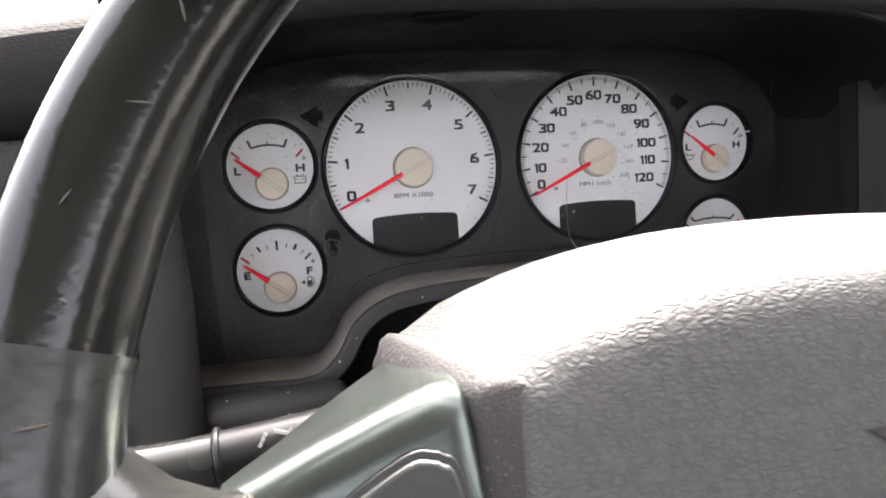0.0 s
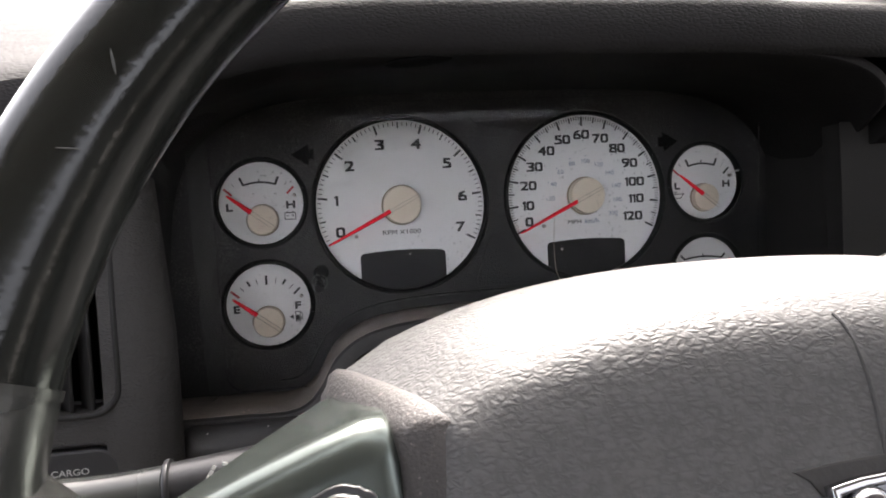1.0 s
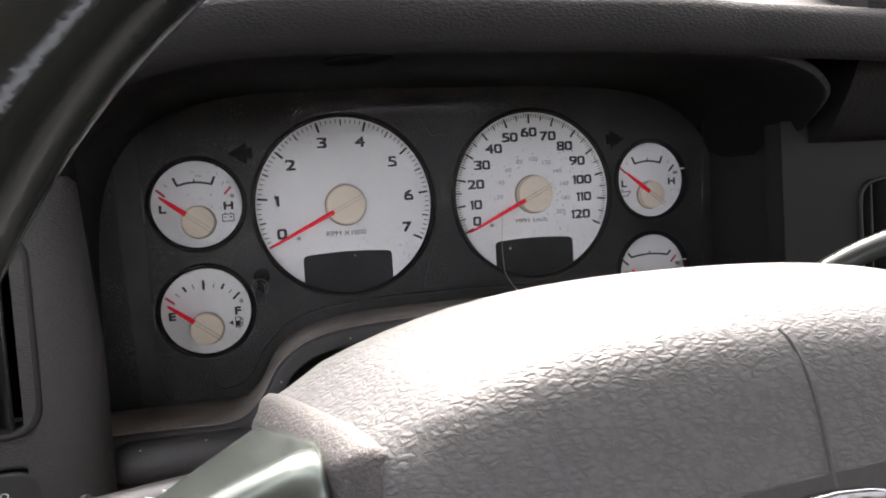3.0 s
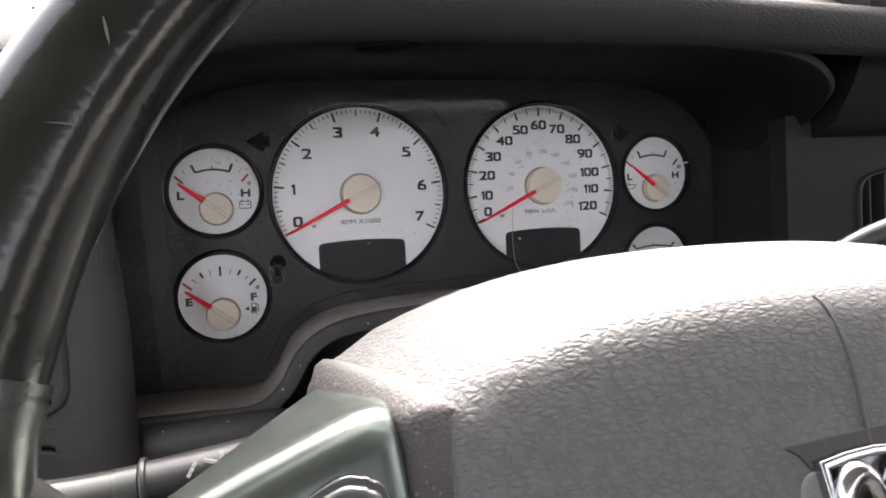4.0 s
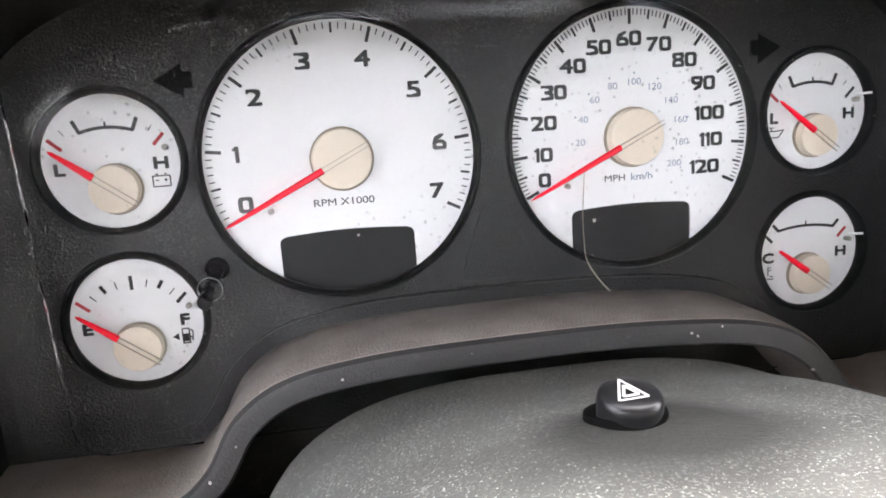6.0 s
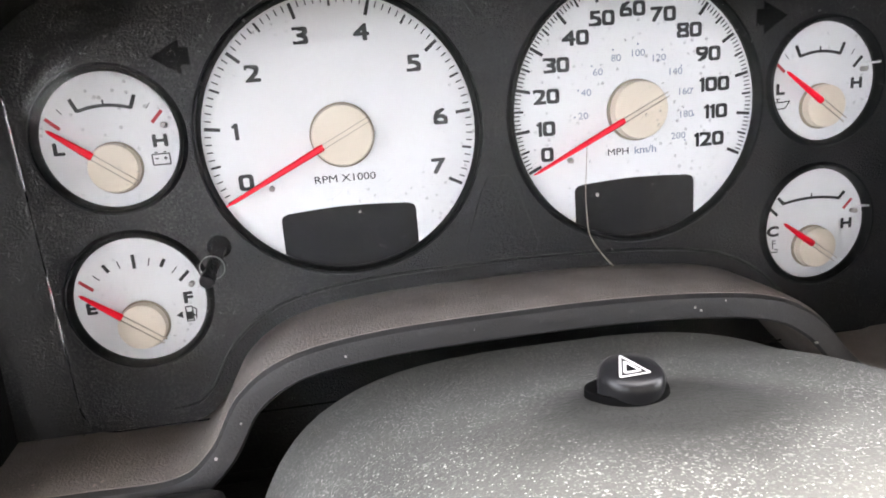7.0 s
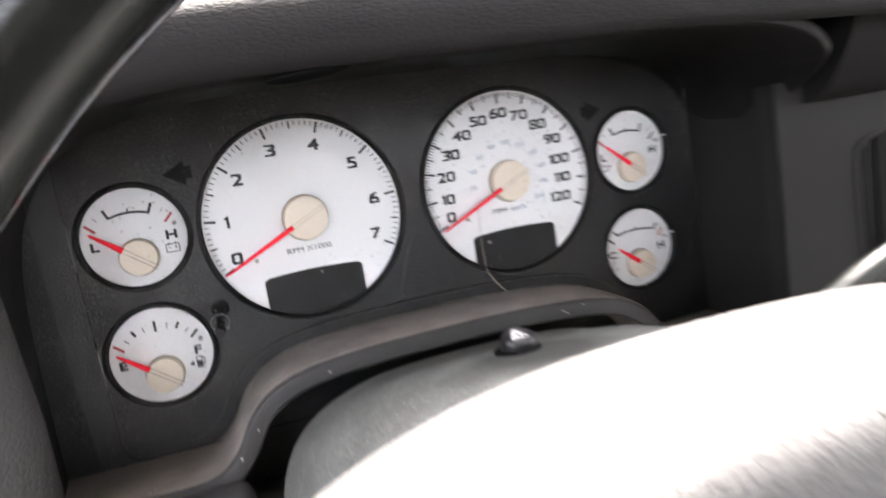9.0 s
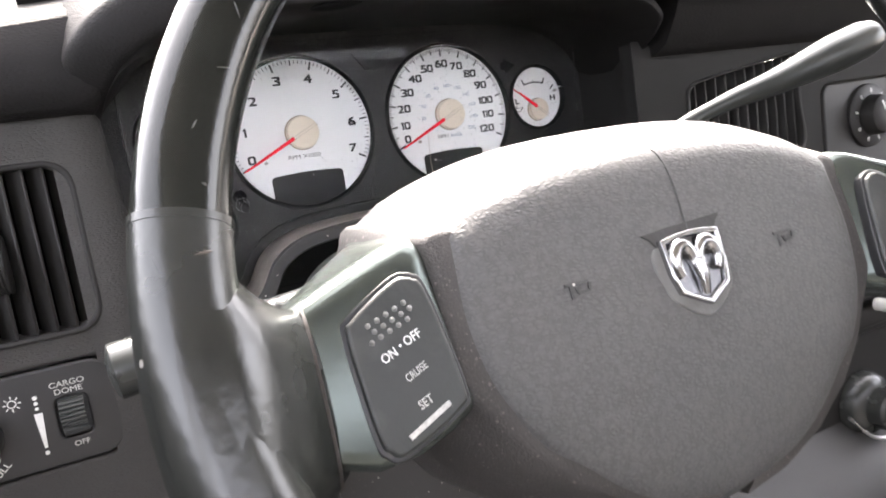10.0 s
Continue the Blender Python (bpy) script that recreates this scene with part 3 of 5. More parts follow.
def big_gauge(name, c, values, first, step, minor, label, km):
    disp = (c[0] - 0.0273, c[0] + 0.0264)
    # the face ends at the display window below
    a0 = math.asin(-0.0455 / BIG)
    n = 120
    face = [(c[0] + BIG * math.cos(a0 + (math.pi - 2 * a0) * i / n), c[1] + BIG * math.sin(a0 + (math.pi - 2 * a0) * i / n)) for i in range(n + 1)]
    arch = [(disp[0], c[1] - 0.0318), (disp[0] + 0.0004, c[1] - 0.0304), (disp[0] + 0.0014, c[1] - 0.0296)] + [(disp[0] + 0.003 + (disp[1] - disp[0] - 0.006) * i / 16, c[1] - 0.0290 + 0.0011 * math.sin(math.pi * i / 16)) for i in range(17)] + [(disp[1] - 0.0014, c[1] - 0.0296), (disp[1] - 0.0004, c[1] - 0.0304), (disp[1], c[1] - 0.0318)]
    face += [(disp[0], c[1] - 0.0455)] + arch + [(disp[1], c[1] - 0.0455)]
    dial = part(name, plate([face], 0.0, 0.003), DIAL, cluster, label)
    lo = [(disp[0] - 0.001, c[1] - 0.028), (disp[1] + 0.001, c[1] - 0.028)] + [polar(*c, BIG, d) for d in np.linspace(-58, -122, 24)]
    part("display", plate([lo], 0.0008, 0.0036), LCD, dial, "dark unlit display window")
    ring(c, BIG, dial)
    for i, v in enumerate(values):
        deg = first - step * i
        bm = bmesh.new()
        stroke(bm, *polar(*c, 0.0457, deg), *polar(*c, 0.0516, deg), 0.0013, -0.0001)
        part("major_mark", bm, INK, dial)
    bm = bmesh.new()
    total = (len(values) - 1) * minor
    for i in range(total + 1):
        if i % minor:
            mid = i % minor == minor // 2
            deg = first - step * i / minor
            stroke(bm, *polar(*c, 0.0478 if mid else 0.0492, deg), *polar(*c, 0.0516, deg), 0.0009 if mid else 0.00048, -0.0001)
    part("minor_scale", bm, INK, dial)
    for i, v in enumerate(values):
        deg = first - step * i
        r = 0.0398 if not km else 0.0404 - 0.0022 * (len(v) - 1) * abs(math.cos(radians(deg))) * 0.9
        x, z = polar(*c, r, deg)
        if i == 0:
            x, z = c[0] - 0.0385, c[1] - 0.0147
        if not km and i == 7:
            x, z = c[0] + 0.0373, c[1] - 0.0151
        if km and i > 10:
            z += 0.0005 * (i - 9)
        part("numeral", lettering(v, x - (0.0004 if i else 0), z - 0.0004, 0.0053 if km else 0.0057, -0.0002, 0.00030, square=True), INK, dial)
    if km:
        part("wording", lettering("MPH", c[0] - 0.0078, c[1] - 0.0167, 0.0027, -0.0002, 0.00003, 1.25), INK, dial)
        part("wording", lettering("km/h", c[0] + 0.0042, c[1] - 0.0167, 0.0029, -0.0002, 0.00006, 1.2), INK_BLUE, dial)
        for i in range(1, 11):
            deg = first + 0.5 - 23.9 * i
            x, z = polar(*c, 0.0226, deg)
            part("small_numeral", lettering(str(20 * i), x, z, 0.0027, -0.0002, 0.0, 1.15), INK_BLUE, dial)
            bm = bmesh.new()
            turned(bm, [(0.0004, 0.0001), (0.0004, 0.0002)], 10, Matrix.Translation((polar(*c, 0.0262, deg)[0], 0, polar(*c, 0.0262, deg)[1])))
            part("dot", bm, INK_BLUE, dial)
    else:
        part("wording", lettering("RPM X1000", c[0] - 0.0007, c[1] - 0.0169, 0.0028, -0.0002, 0.00002, 1.25), INK, dial)
    hub(c, 0.0117, 0.0065, dial)
    needle(c, first, 0.0085, 0.0516, 0.0027, 0.0068, 0.0126, dial)
    peg(c[0] - 0.0291, c[1] - 0.0183, dial)
    return dial


big_gauge("tachometer", TACH, [str(i) for i in range(8)], 206.4, 33.34, 10, "white tachometer face with black numerals 0 to 7", False)
big_gauge("speedometer", SPEED, [str(10 * i) for i in range(13)], 205.6, 19.24, 10, "white speedometer face with black numerals 0 to 120", True)


def small_gauge(name, c, low, high, kind, label):
    dial = part(name, plate([circle(*c, SMALL, 72)], 0.0, 0.003), DIAL, cluster, label)
    ring(c, SMALL, dial)
    ox = c[0] - 0.0008
    y = -0.0001
    hz = c[1] - 0.0102

    def mark(x0, z0, x1, z1, w, ink, nm="mark"):
        bm = bmesh.new()
        stroke(bm, ox + x0, c[1] + z0, ox + x1, c[1] + z1, w, y)
        part(nm, bm, ink, dial)

    if kind == "fuel":
        mark(0, 0.0122, 0, 0.0178, 0.0013, INK)
        mark(-0.0096, 0.0118, -0.0114, 0.0148, 0.0013, INK)
        mark(0.0096, 0.0118, 0.0114, 0.0148, 0.0013, INK)
        mark(-0.0052, 0.0128, -0.0060, 0.0158, 0.00042, INK)
        mark(0.0052, 0.0128, 0.0060, 0.0158, 0.00042, INK)
        mark(-0.0134, 0.0090, -0.0156, 0.0112, 0.00042, INK)
        mark(0.0134, 0.0090, 0.0156, 0.0112, 0.00042, INK)
        mark(0.0158, 0.0055, 0.0196, 0.0091, 0.0013, INK)
        mark(-0.0163, 0.0053, -0.0210, 0.0093, 0.0013, INK_RED)
    else:
        span = 0.0162 if kind == "temp" else 0.0113
        foot = 0.0095 if kind == "temp" else 0.0105
        top = 0.0131 if kind == "temp" else 0.0157
        bm = bmesh.new()
        bow = lambda x: foot + 0.0022 * (1 - (x / span) ** 2)
        xs = np.linspace(-span * 0.84, span * 0.84, 13)
        for a, b in zip(xs, xs[1:]):
            stroke(bm, ox + a, c[1] + bow(a), ox + b + 0.0001, c[1] + bow(b), 0.0012, y)
        for k in (-1, 1):
            stroke(bm, ox + k * span * 0.82, c[1] + foot + 0.0005, ox + k * span, c[1] + top, 0.0014, y)
        stroke(bm, ox, c[1] + foot + 0.002, ox, c[1] + foot + 0.0043, 0.0007, y)
        part("range_bracket", bm, INK, dial)
        if kind != "temp":
            mark(-0.0148, 0.0105, -0.0162, 0.0125, 0.0003, INK)
            mark(0.0148, 0.0105, 0.0162, 0.0125, 0.0003, INK)
        mark(0.0160, 0.0052, 0.0200, 0.0094, 0.0013, INK if kind == "oil" else INK_RED)
        mark(-0.0163, 0.0052, -0.0208, 0.0094, 0.0013, INK if kind == "temp" else INK_RED)
    part("letter", lettering(low, ox - 0.0183, c[1] - 0.0021, 0.0042, y - 0.0001, 0.00032, 1.4), INK, dial)
    part("letter", lettering(high, ox + 0.0178, c[1] - 0.0018, 0.0042, y - 0.0001, 0.00032, 1.4), INK, dial)
    # pictogram
    bm = bmesh.new()
    sx = ox + (0.0172 if kind in ("volt", "fuel") else -0.0182)
    sz = c[1] - 0.0084
    w = 0.0005
    g = {"volt": 1.05, "fuel": 1.18, "oil": 1.4, "temp": 1.2}[kind]
    if kind == "volt":
        for q in ((-0.003, 0.0018, 0.003, 0.0018), (0.003, 0.0018, 0.003, -0.002), (0.003, -0.002, -0.003, -0.002), (-0.003, -0.002, -0.003, 0.0018), (-0.002, 0.0024, -0.001, 0.0024), (0.001, 0.0024, 0.002, 0.0024), (-0.0021, 0.0002, -0.0009, 0.0002), (0.0009, 0.0002, 0.0021, 0.0002), (0.0015, 0.0008, 0.0015, -0.0004)):
            stroke(bm, sx + g * q[0], sz + g * q[1], sx + g * q[2], sz + g * q[3], w, y)
    elif kind == "fuel":
        for q in ((-0.0008, 0.0026, 0.0014, 0.0026), (0.0014, 0.0026, 0.0014, -0.0024), (0.0016, -0.0024, -0.001, -0.0024), (-0.0008, -0.0024, -0.0008, 0.0026), (-0.0008, 0.0006, 0.0014, 0.0006), (0.0014, -0.0004, 0.0022, -0.0006), (0.0022, -0.0018, 0.0026, 0.0014), (0.0026, 0.0014, 0.0018, 0.0022)):
            stroke(bm, sx + g * q[0], sz + g * q[1], sx + g * q[2], sz + g * q[3], w, y)
        stroke(bm, sx + 0.0003, sz - 0.0022, sx + 0.0003, sz + 0.0006, 0.002, y)
        for k in range(5):
            stroke(bm, sx - 0.0046 + k * 0.0005, sz - 0.0003 * k - 0.0001, sx - 0.0046 + k * 0.0005, sz + 0.0003 * k + 0.0001, 0.00055, y)
    elif kind == "oil":
        for q in ((-0.0022, -0.0012, 0.0016, -0.0012), (-0.0022, -0.0012, -0.0024, 0.0008), (-0.0024, 0.0008, 0.001, 0.0008), (0.0016, -0.0012, 0.0034, 0.001), (0.001, 0.0008, 0.0034, 0.001), (-0.0024, 0.0006, -0.0036, 0.0012), (-0.0008, 0.0008, -0.0008, 0.0018), (-0.0014, 0.0018, 0.0, 0.0018)):
            stroke(bm, sx + g * q[0], sz + g * q[1], sx + g * q[2], sz + g * q[3], w, y)
    else:
        for q in ((0, 0.0022, 0, -0.0012), (0.0004, 0.0018, 0.0012, 0.0018), (0.0004, 0.0008, 0.0012, 0.0008), (-0.0022, -0.0014, -0.0008, -0.0018), (0.0008, -0.0014, 0.0022, -0.0018), (-0.0022, -0.0024, 0.0022, -0.0026)):
            stroke(bm, sx + g * q[0], sz + g * q[1], sx + g * q[2], sz + g * q[3], w, y)
    part("pictogram", bm, INK, dial)
    hx = ox + (0.0010 if kind == "volt" else 0.0003)
    hub((hx, hz), 0.0090, 0.0055, dial)
    # the pointer leans to the low end of its scale
    aim = {"volt": 142.5, "fuel": 142.5, "oil": 141.5, "temp": 143.5}[kind]
    needle((hx, hz), aim, 0.0078 if kind in ("volt", "fuel") else 0.0035, 0.0252 if kind != "temp" else 0.0215, 0.0030, 0.0058, 0.0104, dial)
    peg(ox + 0.0203, c[1] + 0.0040, dial)
    if kind in ("oil", "temp"):
        bm = bmesh.new()
        tube(bm, [Vector((ox + 0.0203, -0.0015, c[1] + 0.0062)), Vector((ox + 0.0245, -0.0055, c[1] + 0.0065))], 0.0005, 10)
        part("light_pin", bm, DIAL, dial, "white plastic pin at the gauge edge")
    return dial


small_gauge("voltmeter", VOLT, "L", "H", "volt", "small white battery gauge with red pointer at L")
small_gauge("fuel_gauge", FUEL, "E", "F", "fuel", "small white fuel gauge with red pointer at E")
small_gauge("oil_gauge", OIL, "L", "H", "oil", "small white oil pressure gauge with red pointer at L")
small_gauge("temperature_gauge", TEMP, "C", "H", "temp", "small white coolant gauge with red pointer at C")


def cluster_details():
    # turn-signal arrow window
    ax, az = -0.1258, 0.0332
    arrow = [(ax, az), (ax + 0.0103, az + 0.0058), (ax + 0.0103, az + 0.0030), (ax + 0.0134, az + 0.0030), (ax + 0.0134, az - 0.0032), (ax + 0.0103, az - 0.0032), (ax + 0.0100, az - 0.0064)]
    cx, cz = ax + 0.008, az
    frame_line = [(cx + (x - cx) * 1.07, cz + (z - cz) * 1.08) for x, z in arrow]
    for k in (1, -1):
        w = part("arrow_window", plate([[(k * x, z) for x, z in arrow]], -0.0034, -0.001, 0.0001), ARROW, cluster, "unlit turn arrow window")
        part("window_edge", plate([[(k * x, z) for x, z in frame_line], [(k * x, z) for x, z in arrow]], -0.0036, -0.001, 0.0002), RING, w)
    # lamp panel between the big gauges
    tz = -0.038
    panel = [(-0.0045, tz + 0.0165), (0.0045, tz + 0.0165), (0.0075, tz + 0.011), (0.0155, tz - 0.012), (0.0145, tz - 0.016), (-0.0145, tz - 0.016), (-0.0155, tz - 0.012), (-0.0075, tz + 0.011)]
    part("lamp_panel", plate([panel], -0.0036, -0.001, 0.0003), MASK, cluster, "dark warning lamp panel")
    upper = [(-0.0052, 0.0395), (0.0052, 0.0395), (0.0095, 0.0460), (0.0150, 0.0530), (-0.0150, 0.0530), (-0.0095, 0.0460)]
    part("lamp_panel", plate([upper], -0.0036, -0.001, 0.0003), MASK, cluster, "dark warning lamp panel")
    # trip reset stem: drooping a little out of its socket, with a cap at its end
    stem = Matrix.Translation((-0.112, 0, -0.0378)) @ pose(0, 0, 0, 18, 0, -3.5)
    bm = bmesh.new()
    turned(bm, [(0.0046, 0.001), (0.0046, 0.0036), (0.0042, 0.0042), (0.0036, 0.0043), (0.0026, 0.003), (0.0023, 0.004), (0.0023, 0.0235), (0.0026, 0.0240), (0.0028, 0.0250), (0.0028, 0.0276), (0.0024, 0.0286), (0.0012, 0.0290)], 28, stem)
    part("reset_knob", bm, KNOB, cluster, "black trip reset stem")
    # pale moulded edge of the hole in the lens
    bm = bmesh.new()
    turned(bm, [(0.0044, 0.0159), (0.0046, 0.0159), (0.0046, 0.0167), (0.0044, 0.0167), (0.0044, 0.0159)], 40, Matrix.Translation((-0.1132, 0, -0.0438)))
    bmesh.ops.delete(bm, geom=[f for f in bm.faces if len(f.verts) > 4], context="FACES_ONLY")
    part("hole_rim", bm, NUB, cluster, "pale edge of the hole in the lens")
    # a hair caught on the speedometer
    bm = bmesh.new()
    pts = spline([(0.0362, -0.0078, -0.0125), (0.0354, -0.0078, -0.0240), (0.0350, -0.0078, -0.0320), (0.0352, -0.0078, -0.0400), (0.0362, -0.0078, -0.0490), (0.0408, -0.0078, -0.0570), (0.0462, -0.0078, -0.0635)], 24)
    tube(bm, pts, lambda f: 0.00017 + 0.0003 * max(0, f - 0.35), 6, up=(0, 1, 0))
    ob = part("hair", bm, HAIR, None, "thin pale hair caught before the speedometer face", at=CAR)
    tagged(ob, "thin pale hair caught before the speedometer face", "hair")


cluster_details()


def lens():
    """The clear pane before the gauges, its top leaning to the driver."""
    hole = circle(-0.1132, -0.0438, 0.0047, 32)
    lean = Matrix.Translation((0, -0.0165, -0.022)) @ pose(0, 0, 0, 4.2, 0, 0) @ Matrix.Translation((0, 0, 0.022))
    ob = part("lens", plate([rounded(-0.1705, 0.1735, -0.106, 0.0605, 0.012), hole], -0.0008, 0.0008, 0.0, lean), LENS, cluster, "clear plastic lens, dusty and spotted")
    ob.visible_shadow = False
    # its side wall bends forward to the hood, with pale streaks along it
    bm = bmesh.new()
    rings = []
    for z in np.linspace(-0.104, 0.056, 16):
        y = -0.0165 - 0.0735 * (z + 0.022)
        bow = 0.003 * (z / 0.1) ** 2
        rings.append([Vector((-(x - bow), y + d, z)) for x, d in ((0.1708, 0.0), (0.1728, -0.0025), (0.1758, -0.012), (0.1778, -0.024), (0.1785, -0.024), (0.1765, -0.0115), (0.1736, -0.0020), (0.1714, 0.0008))])
    loft(bm, rings)
    side = part("lens_side", bm, LENS_SIDE, ob, "clear streaked side of the lens", 60)
    side.visible_shadow = False


lens()

# ---- dashboard ----
dash = thing("dashboard", Matrix(), "worn grey vinyl dashboard with hood over the instruments", "dashboard")

ARCH = spline([(-0.205, 0, -0.1080), (-0.160, 0, -0.1085), (-0.131, 0, -0.1085), (-0.118, 0, -0.1000), (-0.106, 0, -0.0815), (-0.088, 0, -0.0700), (-0.060, 0, -0.0650), (-0.02, 0, -0.0635), (0.04, 0, -0.0640), (0.088, 0, -0.0690), (0.112, 0, -0.0800), (0.130, 0, -0.1000), (0.142, 0, -0.1085), (0.170, 0, -0.1085), (0.205, 0, -0.1080)], 120)


def arch_trim():
    """The ledge under the gauges that bows up over the steering column."""
    bm = bmesh.new()
    rings = []
    for i, p in enumerate(ARCH):
        a, b = ARCH[max(0, i - 1)], ARCH[min(len(ARCH) - 1, i + 1)]
        t = (b - a).normalized()
        out = Vector((-t.z, 0, t.x))  # away from the column
        prof = [(-0.002, 0.0), (-0.012, 0.0002), (-0.030, 0.0004), (-0.042, 0.0), (-0.0458, -0.0012), (-0.0468, -0.0040), (-0.0470, -0.0090), (-0.0450, -0.0096), (-0.002, -0.0090)]
        rings.append([Vector((p.x, y, p.z)) + out * o for y, o in prof])
    loft(bm, rings)
    part("gauge_ledge", bm, TRIM, dash, "brownish dusty ledge below the gauges", 35)
    bm = bmesh.new()
    rings = []
    for i, p in enumerate(ARCH):
        a, b = ARCH[max(0, i - 1)], ARCH[min(len(ARCH) - 1, i + 1)]
        t = (b - a).normalized()
        out = Vector((-t.z, 0, t.x))
        rings.append([Vector((p.x, y, p.z)) + out * o for y, o in ((-0.0463, -0.0014), (-0.0482, -0.0026), (-0.0490, -0.0048), (-0.0490, -0.0098), (-0.0475, -0.0108), (-0.0455, -0.0098))])
    loft(bm, rings)
    part("ledge_edge", bm, TRIM_FRONT, dash, "charcoal front edge of the ledge", 35)
    bm = bmesh.new()
    line = []
    for i, p in enumerate(ARCH):
        t = (ARCH[min(len(ARCH) - 1, i + 1)] - ARCH[max(0, i - 1)]).normalized()
        line.append(Vector((p.x, -0.0032, p.z)) + Vector((-t.z, 0, t.x)) * 0.0065)
    tube(bm, line[14:-14], 0.0007, 8, up=(0, 1, 0))
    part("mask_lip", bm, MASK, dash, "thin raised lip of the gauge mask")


arch_trim()


def hood_line(s):
    """The gauge opening's upper outline, from the left foot (0) over the top to the right foot (1)."""
    a = math.pi * (1 - s)
    c, d = math.cos(a), math.sin(a)
    x = 0.196 * math.copysign(abs(c) ** 0.42, c)
    z = -0.108 + 0.170 * abs(d) ** 0.36 + 0.004 * d
    return Vector((x, 0, z))


def hood():
    bm = bmesh.new()
    rings, faces = [], []
    n = 96
    for i in range(n + 1):
        s = i / n
        p = hood_line(s)
        q0, q1 = hood_line(max(0, s - 0.004)), hood_line(min(1, s + 0.004))
        t = (q1 - q0).normalized()
        out = Vector((-t.z, 0, t.x))
        top = max(0.0, out.z) ** 1.5
        fade = max(0.0, min(1.0, (p.z - 0.008) / 0.036))
        lip = -0.060 - 0.042 * fade * fade * (3 - 2 * fade) - 0.037 * top  # set back behind the pillars further down
        low = -0.0100 * top  # the underside falls towards the lip
        prof = [(0.004, 0.004), (-0.02, 0.0005), (lip * 0.6, 0.45 * low), (lip, low), (lip - 0.0016, low + 0.0012), (lip - 0.0010, low + 0.0055), (lip + 0.02, 0.0105), (0.0, 0.010)]
        rings.append([Vector((p.x, y, p.z)) + out * o for y, o in prof])
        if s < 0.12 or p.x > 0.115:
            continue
        wide = 0.0215 + 0.0055 * top
        over = [(lip - 0.0004, low + 0.0002), (lip - 0.0026, low + 0.0016), (lip - 0.0036, low + 0.0050), (lip - 0.0034, low + wide * 0.45), (lip - 0.0022, low + wide * 0.75), (lip + 0.0010, low + wide * 0.93), (lip + 0.0065, low + wide + 0.0010), (lip + 0.020, low + wide + 0.0050), (lip + 0.05, 0.030 + 0.012 * top), (0.03, 0.050 + 0.028 * top), (0.03, 0.0112), (lip + 0.02, 0.0108)]
        faces.append([Vector((p.x, y, p.z)) + out * o for y, o in over])
    loft(bm, rings)
    part("gauge_hood", bm, HOOD, dash, "charcoal grained hood over the gauges, toned down as its shade", 50)
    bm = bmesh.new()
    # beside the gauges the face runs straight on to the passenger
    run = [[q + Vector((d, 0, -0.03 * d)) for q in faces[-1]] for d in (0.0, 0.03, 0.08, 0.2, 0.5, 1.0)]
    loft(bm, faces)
    part("hood_roll", bm, HOOD_ROLL, dash, "rolled face of the hood lip, toned paler for the light it catches", 50)
    # the run takes the darker HOOD tone in place of shade
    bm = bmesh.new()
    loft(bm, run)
    part("brow_roll", bm, HOOD, dash, "rolled edge beside the hood, in darker charcoal as its shade", 50)
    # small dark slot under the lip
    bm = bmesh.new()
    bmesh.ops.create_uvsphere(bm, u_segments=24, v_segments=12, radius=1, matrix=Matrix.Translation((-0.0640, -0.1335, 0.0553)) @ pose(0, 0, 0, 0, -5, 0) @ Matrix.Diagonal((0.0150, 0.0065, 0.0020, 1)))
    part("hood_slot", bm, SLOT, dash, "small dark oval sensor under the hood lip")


hood()


